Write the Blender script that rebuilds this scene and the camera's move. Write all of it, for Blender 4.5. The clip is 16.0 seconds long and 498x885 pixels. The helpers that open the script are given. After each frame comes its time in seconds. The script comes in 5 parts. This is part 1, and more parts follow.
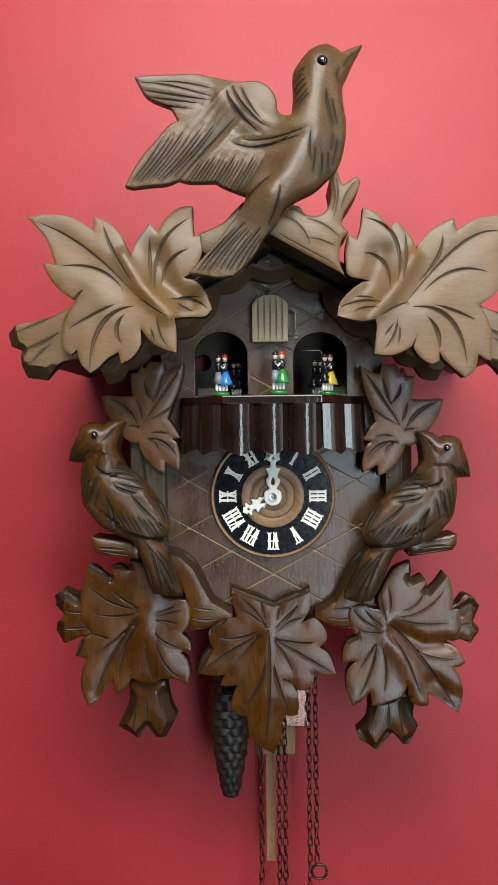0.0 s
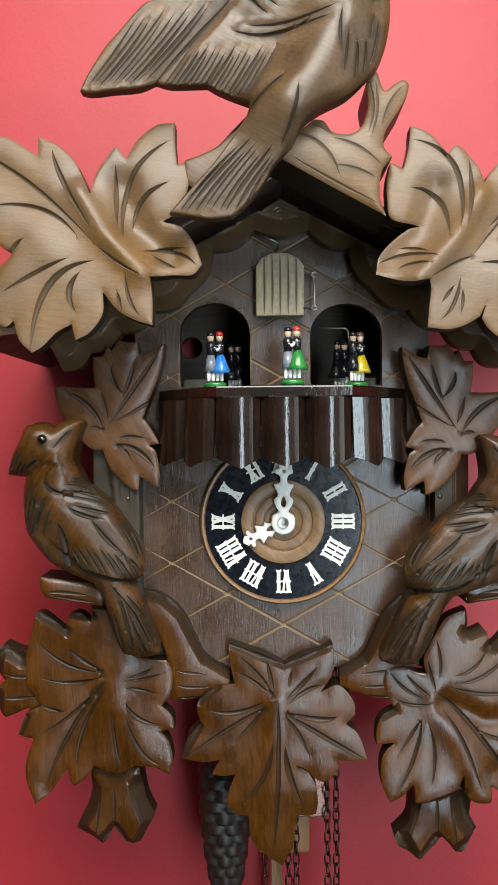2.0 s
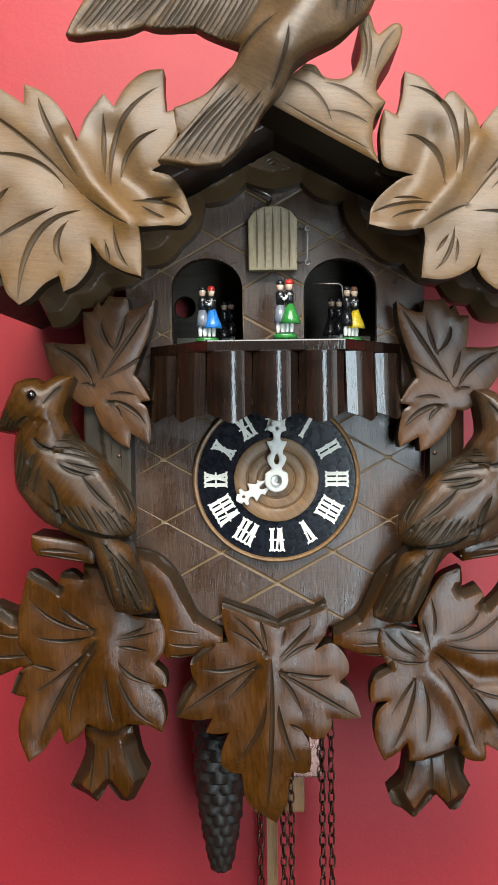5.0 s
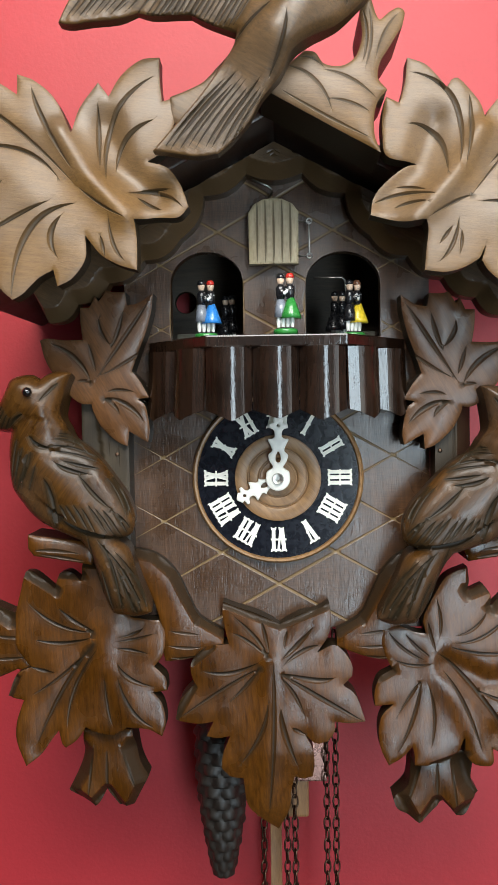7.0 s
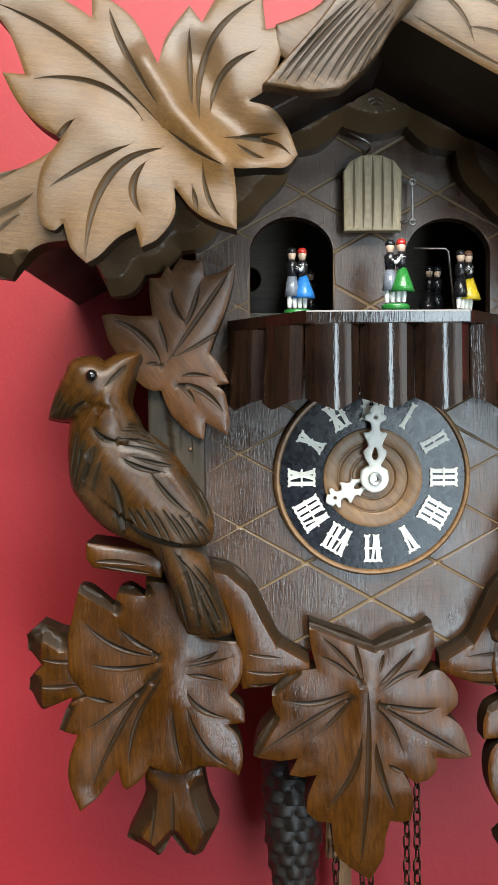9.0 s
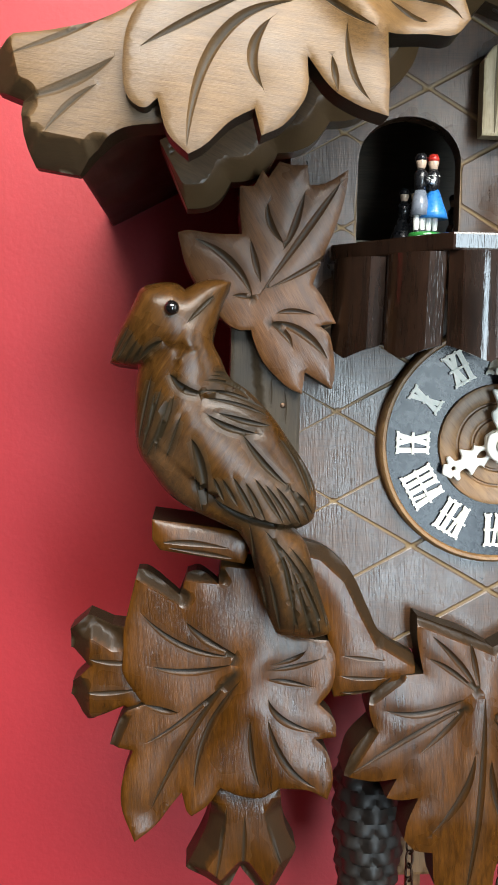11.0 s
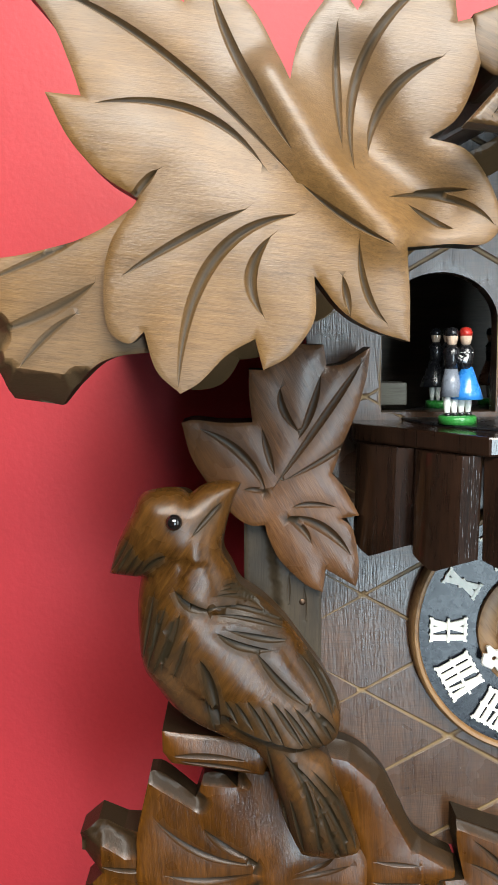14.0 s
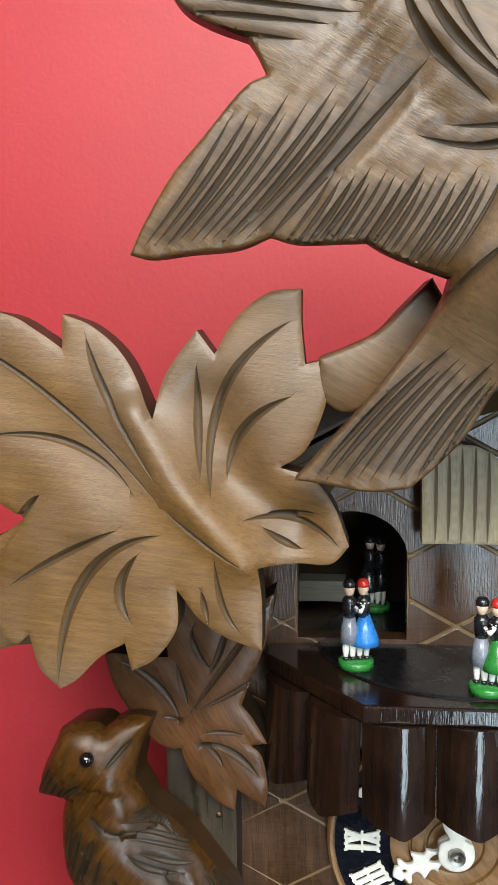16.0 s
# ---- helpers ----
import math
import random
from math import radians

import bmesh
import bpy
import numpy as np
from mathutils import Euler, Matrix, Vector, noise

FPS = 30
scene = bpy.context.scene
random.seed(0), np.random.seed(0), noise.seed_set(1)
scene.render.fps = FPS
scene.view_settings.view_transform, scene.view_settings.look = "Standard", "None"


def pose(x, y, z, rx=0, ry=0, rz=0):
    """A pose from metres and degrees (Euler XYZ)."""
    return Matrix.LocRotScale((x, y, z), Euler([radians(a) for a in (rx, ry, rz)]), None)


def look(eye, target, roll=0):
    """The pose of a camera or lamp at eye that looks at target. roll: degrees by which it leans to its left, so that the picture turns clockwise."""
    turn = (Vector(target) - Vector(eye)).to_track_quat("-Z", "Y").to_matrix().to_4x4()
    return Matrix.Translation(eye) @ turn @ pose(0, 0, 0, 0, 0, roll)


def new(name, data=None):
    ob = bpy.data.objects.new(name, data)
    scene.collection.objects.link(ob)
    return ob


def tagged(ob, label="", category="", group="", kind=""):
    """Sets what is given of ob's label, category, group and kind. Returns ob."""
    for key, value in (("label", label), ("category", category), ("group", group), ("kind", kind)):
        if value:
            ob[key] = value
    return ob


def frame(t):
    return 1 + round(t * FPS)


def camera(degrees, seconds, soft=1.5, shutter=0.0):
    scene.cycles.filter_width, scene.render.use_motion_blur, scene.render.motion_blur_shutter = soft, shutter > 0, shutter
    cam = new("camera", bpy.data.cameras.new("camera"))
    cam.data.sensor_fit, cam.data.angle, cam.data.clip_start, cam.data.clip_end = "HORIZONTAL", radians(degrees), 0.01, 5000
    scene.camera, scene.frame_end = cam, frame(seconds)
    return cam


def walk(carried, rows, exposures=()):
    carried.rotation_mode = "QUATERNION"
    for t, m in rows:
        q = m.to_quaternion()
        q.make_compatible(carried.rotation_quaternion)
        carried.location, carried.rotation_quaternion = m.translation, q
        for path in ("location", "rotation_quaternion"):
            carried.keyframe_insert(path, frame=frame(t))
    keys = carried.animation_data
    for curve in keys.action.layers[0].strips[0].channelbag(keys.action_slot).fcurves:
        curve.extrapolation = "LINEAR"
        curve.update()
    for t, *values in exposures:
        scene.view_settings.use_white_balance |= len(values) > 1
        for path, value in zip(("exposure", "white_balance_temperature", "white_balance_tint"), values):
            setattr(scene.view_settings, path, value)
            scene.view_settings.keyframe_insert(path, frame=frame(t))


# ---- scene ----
import itertools

from mathutils.geometry import delaunay_2d_cdt

cam = camera(31.8, 16.0)
PATH = [
    (0, (-0.004, -0.775, 1.651), (-0.045, 1.225, 1.62), -0.6),
    (0.5, (-0.005, -0.699, 1.656), (-0.044, 1.301, 1.656), -0.8),
    (1, (-0.008, -0.651, 1.655), (-0.053, 1.349, 1.66), -0.8),
    (1.5, (-0.007, -0.624, 1.65), (-0.05, 1.375, 1.645), -0.8),
    (2, (-0.012, -0.611, 1.649), (-0.04, 1.389, 1.633), -0.5),
    (2.5, (-0.016, -0.605, 1.648), (-0.023, 1.395, 1.633), -0.4),
    (3, (-0.017, -0.603, 1.646), (-0.01, 1.397, 1.636), -0.5),
    (3.5, (-0.016, -0.598, 1.641), (-0.014, 1.402, 1.614), -0.4),
    (4, (-0.012, -0.601, 1.639), (-0.031, 1.399, 1.589), -0.3),
    (4.5, (-0.009, -0.606, 1.637), (-0.036, 1.393, 1.577), -0.5),
    (7, (-0.001, -0.595, 1.636), (-0.062, 1.403, 1.568), -0.8),
    (7.5, (-0.004, -0.589, 1.635), (-0.061, 1.409, 1.568), -0.7),
    (8, (-0.02, -0.575, 1.636), (-0.059, 1.423, 1.568), -0.8),
    (8.5, (-0.038, -0.556, 1.638), (-0.05, 1.442, 1.574), -1.0),
    (9, (-0.062, -0.532, 1.632), (-0.048, 1.466, 1.561), -0.4),
    (9.5, (-0.074, -0.515, 1.628), (-0.053, 1.483, 1.534), 0.3),
    (10, (-0.089, -0.497, 1.63), (-0.037, 1.498, 1.498), 0.7),
    (10.2, (-0.094, -0.489, 1.63), (-0.033, 1.505, 1.487), 0.9),
    (12.3, (-0.144, -0.41, 1.634), (0.057, 1.565, 1.397), 0.6),
    (12.5, (-0.142, -0.411, 1.632), (0.056, 1.566, 1.404), 0.4),
    (13, (-0.136, -0.41, 1.653), (0.038, 1.565, 1.389), -0.1),
    (13.5, (-0.12, -0.408, 1.678), (-0.021, 1.573, 1.423), -0.4),
    (14, (-0.106, -0.413, 1.705), (-0.093, 1.571, 1.455), -0.4),
    (14.5, (-0.095, -0.413, 1.731), (-0.128, 1.571, 1.481), -0.4),
    (15, (-0.08, -0.415, 1.754), (-0.183, 1.566, 1.493), -0.6),
    (15.5, (-0.061, -0.419, 1.778), (-0.235, 1.555, 1.504), -0.6),
    (16, (-0.042, -0.424, 1.791), (-0.252, 1.549, 1.534), -0.7),
]
# the clip's camera opens up as it nears the dark carving
EXPOSURES = [(0.0, -0.15), (1.5, 0.05), (4.0, 0.2), (7.0, 0.18), (9.0, 0.32), (10.0, 0.5), (12.5, 0.8), (13.5, 0.72), (14.5, 0.45), (16.0, 0.1)]
walk(cam, [(t, look(eye, target, roll)) for t, eye, target, roll in PATH], EXPOSURES)

# ---- world, sun, large lights ----
world = bpy.data.worlds.new("sky")
world.use_nodes = True
scene.world = world
wn = world.node_tree
sky = wn.nodes.new("ShaderNodeTexSky")
sky.sky_type = "NISHITA"
sky.sun_disc = False
sky.sun_elevation, sky.sun_rotation = radians(35), radians(150)
wn.nodes["Background"].inputs["Strength"].default_value = 0.1
wn.links.new(sky.outputs["Color"], wn.nodes["Background"].inputs["Color"])

WALL = 0.013          # the red wall's plane
ROOM_BACK, ROOM_EAST, ROOM_HIGH = -1.9, 0.85, 2.4
BACK_WINDOW = (0.46, 1.40, 0.36, 1.2)     # along the wall, middle height, width, height
EAST_WINDOW = (-0.75, 1.75, 0.5, 1.0)
ADDED_SKYLIGHT = (0.04, -0.92, 0.9, 0.5)      # in the ceiling: x, y, width, length


def area_lamp(name, eye, target, width, height, watts, colour):
    data = bpy.data.lights.new(name, "AREA")
    data.shape, data.size, data.size_y = "RECTANGLE", width, height
    data.energy, data.color = watts, colour
    ob = new(name, data)
    ob.matrix_world = look(eye, target)
    return ob


area_lamp("back_window_daylight", (BACK_WINDOW[0], ROOM_BACK + 0.02, BACK_WINDOW[1]), (BACK_WINDOW[0], 0, BACK_WINDOW[1]), BACK_WINDOW[2], BACK_WINDOW[3], 17, (0.7, 0.88, 1.0))
area_lamp("east_window_daylight", (ROOM_EAST - 0.02, EAST_WINDOW[0], EAST_WINDOW[1]), (0, EAST_WINDOW[0], EAST_WINDOW[1]), EAST_WINDOW[2], EAST_WINDOW[3], 2.2, (0.9, 0.96, 1.0))
# Light added above the clock; the roof window round it is made up.
area_lamp("added_top_light", (ADDED_SKYLIGHT[0], ADDED_SKYLIGHT[1], ROOM_HIGH - 0.13), (0, 0, 1.85), 0.86, 0.46, 18, (0.97, 0.97, 0.92))

# ---- materials ----
def nodes_of(name):
    m = bpy.data.materials.new(name)
    m.use_nodes = True
    t = m.node_tree
    return m, t, t.nodes["Principled BSDF"]


def add(t, kind, **values):
    n = t.nodes.new("ShaderNode" + kind)
    for key, value in values.items():
        n.inputs[key.replace("_", " ")].default_value = value
    return n


def ramp(t, source, stops):
    n = t.nodes.new("ShaderNodeValToRGB")
    e = n.color_ramp.elements
    while len(e) < len(stops):
        e.new(0.5)
    for el, (at, c) in zip(e, stops):
        el.position, el.color = at, (*c, 1)
    t.links.new(source, n.inputs["Fac"])
    return n.outputs["Color"]


def mix(t, fac, a, b, how="MIX"):
    n = t.nodes.new("ShaderNodeMix")
    n.data_type, n.blend_type = "RGBA", how
    for socket, v in ((n.inputs[0], fac), (n.inputs[6], a), (n.inputs[7], b)):
        if hasattr(v, "links"):
            t.links.new(v, socket)
        else:
            socket.default_value = v if not isinstance(v, tuple) else (*v, 1)
    return n.outputs[2]


def wood(name, dark, light, cut, turn=(0, 0, 0), rough=0.46, coat=0.15, grain=1.0, blotch=0.5, bump=0.15, coat_rough=0.3, weave=0.0, spec=0.5, fade=0.3):
    """Stained and varnished carving wood: long grain, pores, blotchy stain, and another colour where the gouge went."""
    m, t, b = nodes_of(name)
    co = add(t, "TexCoord")
    lie = t.nodes.new("ShaderNodeMapping")
    lie.inputs["Rotation"].default_value = [radians(a) for a in turn]
    t.links.new(co.outputs["Object"], lie.inputs["Vector"])
    mp = t.nodes.new("ShaderNodeMapping")
    mp.inputs["Scale"].default_value = (430 * grain, 430 * grain, 34 * grain)
    t.links.new(lie.outputs["Vector"], mp.inputs["Vector"])
    streak = add(t, "TexNoise", Scale=1.0, Detail=4.0, Roughness=0.6, Distortion=0.6)
    t.links.new(mp.outputs["Vector"], streak.inputs["Vector"])
    pore_map = t.nodes.new("ShaderNodeMapping")
    pore_map.inputs["Scale"].default_value = (2100 * grain, 2100 * grain, 170 * grain)
    t.links.new(lie.outputs["Vector"], pore_map.inputs["Vector"])
    pore = add(t, "TexNoise", Scale=1.0, Detail=2.0)
    t.links.new(pore_map.outputs["Vector"], pore.inputs["Vector"])
    cloud = add(t, "TexNoise", Scale=38.0, Detail=3.0, Roughness=0.55)
    t.links.new(co.outputs["Object"], cloud.inputs["Vector"])
    c1 = ramp(t, streak.outputs["Fac"], [(0.3, dark), (0.72, light)])
    shade = ramp(t, cloud.outputs["Fac"], [(0.35, (1 - blotch,) * 3), (0.65, (1.0, 1.0, 1.0))])
    c2 = mix(t, 1.0, c1, shade, "MULTIPLY")
    wear = add(t, "TexNoise", Scale=17.0, Detail=2.0, Roughness=0.5)
    t.links.new(co.outputs["Object"], wear.inputs["Vector"])
    worn = ramp(t, wear.outputs["Fac"], [(0.42, (0.0, 0.0, 0.0)), (0.66, (fade, fade, fade))])
    grey = tuple(0.35 * c + 0.65 * sum(light) / 3 * 1.15 for c in light)
    c2 = mix(t, worn, c2, grey)
    pores = ramp(t, pore.outputs["Fac"], [(0.33, (0.7, 0.66, 0.6)), (0.47, (1.0, 1.0, 1.0))])
    c3 = mix(t, 0.75, c2, pores, "MULTIPLY")
    if weave:
        wm = t.nodes.new("ShaderNodeMapping")
        wm.inputs["Scale"].default_value = (160, 160, 2600)
        t.links.new(lie.outputs["Vector"], wm.inputs["Vector"])
        across = add(t, "TexNoise", Scale=1.0, Detail=2.0)
        t.links.new(wm.outputs["Vector"], across.inputs["Vector"])
        c3 = mix(t, weave, c3, ramp(t, across.outputs["Fac"], [(0.4, (0.55, 0.55, 0.55)), (0.55, (1.15, 1.15, 1.15))]), "MULTIPLY")
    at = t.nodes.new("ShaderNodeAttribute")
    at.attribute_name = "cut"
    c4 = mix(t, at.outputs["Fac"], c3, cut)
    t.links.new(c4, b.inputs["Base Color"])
    rr = ramp(t, cloud.outputs["Fac"], [(0.3, (rough - 0.06,) * 3), (0.7, (rough + 0.12,) * 3)])
    t.links.new(mix(t, at.outputs["Fac"], rr, (0.46, 0.46, 0.46)), b.inputs["Roughness"])
    t.links.new(mix(t, at.outputs["Fac"], (spec, spec, spec), (0.22, 0.22, 0.22)), b.inputs["Specular IOR Level"])
    b.inputs["Coat Weight"].default_value = coat
    b.inputs["Coat Roughness"].default_value = coat_rough
    bp = add(t, "Bump", Strength=bump, Distance=0.0006)
    hs = mix(t, 0.5, streak.outputs["Color"], pore.outputs["Color"])
    t.links.new(hs, bp.inputs["Height"])
    t.links.new(bp.outputs["Normal"], b.inputs["Normal"])
    t.links.new(bp.outputs["Normal"], b.inputs["Coat Normal"])
    return m


def plain(name, colour, rough=0.45, metal=0.0, spot=0.25, scale=300.0, bump=0.05, coat=0.0, spec=0.5):
    """Paint or metal with a little unevenness."""
    m, t, b = nodes_of(name)
    co = add(t, "TexCoord")
    n = add(t, "TexNoise", Scale=scale, Detail=4.0, Roughness=0.65)
    t.links.new(co.outputs["Object"], n.inputs["Vector"])
    low = tuple(c * (1 - spot) for c in colour)
    t.links.new(ramp(t, n.outputs["Fac"], [(0.35, low), (0.65, colour)]), b.inputs["Base Color"])
    t.links.new(ramp(t, n.outputs["Fac"], [(0.3, (rough * 0.8,) * 3), (0.7, (min(1, rough * 1.2),) * 3)]), b.inputs["Roughness"])
    b.inputs["Metallic"].default_value = metal
    b.inputs["Specular IOR Level"].default_value = spec
    b.inputs["Coat Weight"].default_value = coat
    bp = add(t, "Bump", Strength=bump, Distance=0.0005)
    t.links.new(n.outputs["Fac"], bp.inputs["Height"])
    t.links.new(bp.outputs["Normal"], b.inputs["Normal"])
    return m


def wall_paint():
    """Red emulsion over a rolled, slightly knobbly plaster."""
    m, t, b = nodes_of("red_wall_paint")
    co = add(t, "TexCoord")
    fine = add(t, "TexNoise", Scale=420.0, Detail=3.0, Roughness=0.6)
    wide = add(t, "TexNoise", Scale=9.0, Detail=4.0, Roughness=0.5)
    roll = add(t, "TexNoise", Scale=110.0, Detail=2.0)
    for n in (fine, wide, roll):
        t.links.new(co.outputs["Object"], n.inputs["Vector"])
    c = ramp(t, wide.outputs["Fac"], [(0.3, (0.40, 0.026, 0.033)), (0.7, (0.455, 0.031, 0.039))])
    f = ramp(t, fine.outputs["Fac"], [(0.3, (0.93,) * 3), (0.7, (1.0,) * 3)])
    t.links.new(mix(t, 1.0, c, f, "MULTIPLY"), b.inputs["Base Color"])
    b.inputs["Roughness"].default_value = 0.5
    b.inputs["Specular IOR Level"].default_value = 0.42
    bp = add(t, "Bump", Strength=0.22, Distance=0.0012)
    t.links.new(mix(t, 0.5, fine.outputs["Color"], roll.outputs["Color"]), bp.inputs["Height"])
    t.links.new(bp.outputs["Normal"], b.inputs["Normal"])
    return m


# Gouge colours: dark stain, deepened to hold some of the groove's shade.
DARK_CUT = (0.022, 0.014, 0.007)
# Leaves share one stain: roof tone painted paler for sheen, lower tones for shade.
LEAF_TOP = wood("walnut_stain_across_lit", (0.118, 0.059, 0.0165), (0.19, 0.101, 0.032), (0.032, 0.021, 0.010), turn=(0, 84, 0), rough=0.39, coat=0.0, blotch=0.3, spec=0.5, bump=0.22, fade=0.42, grain=2.0)
LEAF_LOW = wood("walnut_stain_upright_shaded", (0.050, 0.0170, 0.0018), (0.124, 0.0425, 0.0042), DARK_CUT, turn=(0, 4, 0), rough=0.25, blotch=0.42, coat=0.0, spec=0.52, bump=0.25, fade=0.0, grain=1.5)
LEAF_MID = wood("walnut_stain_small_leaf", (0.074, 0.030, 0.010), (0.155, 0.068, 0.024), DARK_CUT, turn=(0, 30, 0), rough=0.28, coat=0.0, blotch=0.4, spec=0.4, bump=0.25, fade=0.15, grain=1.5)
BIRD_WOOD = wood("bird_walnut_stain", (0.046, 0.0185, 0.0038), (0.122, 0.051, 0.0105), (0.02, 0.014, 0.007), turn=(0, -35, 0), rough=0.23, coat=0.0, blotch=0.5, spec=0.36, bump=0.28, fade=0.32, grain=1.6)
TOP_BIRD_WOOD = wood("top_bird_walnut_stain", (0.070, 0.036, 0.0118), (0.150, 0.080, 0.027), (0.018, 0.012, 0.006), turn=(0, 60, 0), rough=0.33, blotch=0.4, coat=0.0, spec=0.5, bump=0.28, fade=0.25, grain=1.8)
CASE_WOOD = wood("dark_case_stain", (0.050, 0.0225, 0.0095), (0.096, 0.046, 0.021), (0.19, 0.125, 0.056), turn=(0, 2, 0), rough=0.27, blotch=0.25, bump=0.35, weave=0.5, spec=0.6, coat=0.0, fade=0.0)
TRIM_WOOD = wood("trim_stain", (0.088, 0.049, 0.020), (0.165, 0.094, 0.040), (0.078, 0.045, 0.019), turn=(0, 62, 0), rough=0.36, coat=0.0, spec=0.4, fade=0.15, grain=1.5)
PLANK_WOOD = wood("plank_stain", (0.028, 0.020, 0.011), (0.05, 0.035, 0.020), DARK_CUT, rough=0.5, spec=0.3, coat=0.0, fade=0.1)
ROOF_WOOD = wood("roof_stain", (0.05, 0.026, 0.016), (0.10, 0.05, 0.03), DARK_CUT, turn=(90, 0, 0), rough=0.4)
SLAT_WOOD = wood("balcony_dark_varnish", (0.010, 0.0045, 0.0024), (0.025, 0.0105, 0.0052), DARK_CUT, rough=0.45, coat=1.0, bump=0.16, coat_rough=0.07, spec=0.1, fade=0.0)
DOOR_WOOD = wood("pale_door_stain", (0.36, 0.28, 0.16), (0.5, 0.41, 0.26), (0.07, 0.05, 0.026), rough=0.5, blotch=0.2, coat=0.0)
TURNED_WOOD = wood("turned_dial_wood", (0.20, 0.10, 0.034), (0.33, 0.18, 0.07), DARK_CUT, turn=(0, 40, 0), rough=0.4, blotch=0.25, coat=0.0, fade=0.1)
STICK_WOOD = wood("plain_stick_wood", (0.25, 0.12, 0.045), (0.38, 0.2, 0.08), DARK_CUT, rough=0.5, blotch=0.2)
# Inner panel wood, coloured darker to hold the shade inside the case.
INNER_WOOD = wood("raw_inner_wood_shaded", (0.05, 0.035, 0.022), (0.09, 0.065, 0.04), DARK_CUT, turn=(0, 90, 0), rough=0.6, coat=0.0, blotch=0.2)
PALE_BLOCK = wood("pale_raw_wood", (0.16, 0.155, 0.125), (0.25, 0.245, 0.2), DARK_CUT, turn=(0, 90, 0), rough=0.6, coat=0.0, blotch=0.2, fade=0.0)
BLACK_RING = plain("dial_black_lacquer", (0.007, 0.008, 0.013), rough=0.2, spot=0.4, scale=300, bump=0.14, spec=0.27)
BLACK_DISC = plain("carousel_black_lacquer", (0.008, 0.008, 0.009), rough=0.3, spot=0.3)
IVORY = plain("ivory_plastic", (0.86, 0.84, 0.77), rough=0.4, spot=0.08)
BONE = plain("aged_numeral_plastic", (0.86, 0.84, 0.74), rough=0.45, spot=0.15)
STEEL = plain("dull_steel", (0.42, 0.40, 0.36), rough=0.35, metal=1.0, spot=0.3)
CHAIN_METAL = plain("browned_brass_chain", (0.12, 0.075, 0.05), rough=0.42, metal=1.0, spot=0.4, scale=900)
CONE_IRON = plain("dark_cast_iron", (0.022, 0.016, 0.012), rough=0.5, metal=0.0, spot=0.5, scale=200, bump=0.3)
COPPER = plain("copper_pink_plate", (0.62, 0.34, 0.28), rough=0.28, metal=0.9, spot=0.15)
EYE_GLASS = plain("black_glass_eye", (0.006, 0.005, 0.005), rough=0.06, spot=0.0, bump=0.0, coat=1.0)
WALL_PAINT = wall_paint()
CEILING_PAINT = plain("white_ceiling_paint", (0.5, 0.49, 0.46), rough=0.8, spot=0.05, scale=30)
CREAM = plain("buff_room_paint", (0.13, 0.11, 0.085), rough=0.7, spot=0.06, scale=30)
CARPET = plain("brown_floor", (0.09, 0.055, 0.035), rough=0.7, spot=0.3, scale=40)
WHITE_FRAME = plain("white_window_paint", (0.8, 0.8, 0.78), rough=0.4, spot=0.05)

# ---- building tools ----
Z0 = 1.6              # height of the dial's centre; all carving is laid out in millimetres from it


def part(name, mesh, material, parent, label=""):
    """One mesh object under a thing or a part."""
    if isinstance(mesh, bmesh.types.BMesh):
        for e in mesh.edges:
            e.smooth = not (e.is_manifold and e.calc_face_angle(0) > 0.6)
        me = bpy.data.meshes.new(name)
        mesh.to_mesh(me)
        mesh.free()
        mesh = me
    if material and not mesh.materials:
        mesh.materials.append(material)
    ob = new(name, mesh)
    ob.parent = parent
    return tagged(ob, label)


def thing(name, label, category, group="", kind="", at=(0, 0, 0)):
    ob = new(name)
    ob.empty_display_size = 0.02
    ob.location = at
    return tagged(ob, label, category, group, kind)


def under(ob, holder):
    """Puts ob, laid out in the world, under a holder that does not stand at the origin."""
    ob.parent = holder
    ob.matrix_parent_inverse = Matrix.Translation(holder.location).inverted()
    return ob


def curve_through(run, end, step):
    """A smooth line through a run of points up to the next run's start."""
    p = [np.array(q, float) for q in run] + [np.array(end, float)]
    if len(p) == 2:
        n = max(2, int(np.linalg.norm(p[1] - p[0]) / step))
        return [p[0] + (p[1] - p[0]) * i / n for i in range(n)]
    out = []
    for i in range(len(p) - 1):
        a = p[i - 1] if i else 2 * p[0] - p[1]
        d = p[i + 2] if i + 2 < len(p) else 2 * p[-1] - p[-2]
        b, c = p[i], p[i + 1]
        n = max(2, int(np.linalg.norm(c - b) / step))
        for k in range(n):
            s = k / n
            out.append(0.5 * (2 * b + (c - a) * s + (2 * a - 5 * b + 4 * c - d) * s * s + (3 * b - a - 3 * c + d) * s ** 3))
    return out


def closed(runs, step=1.2):
    """The closed outline of a profile."""
    pts = []
    for i, run in enumerate(runs):
        pts += curve_through(run, runs[(i + 1) % len(runs)][0], step)
    return np.array(pts)


def mapped(runs, f):
    return tuple([f(*q) for q in run] for run in runs)


def cuts_mapped(cuts, f):
    return tuple((1.35 * c[0], *[f(*q) for q in c[1:]]) for c in cuts)


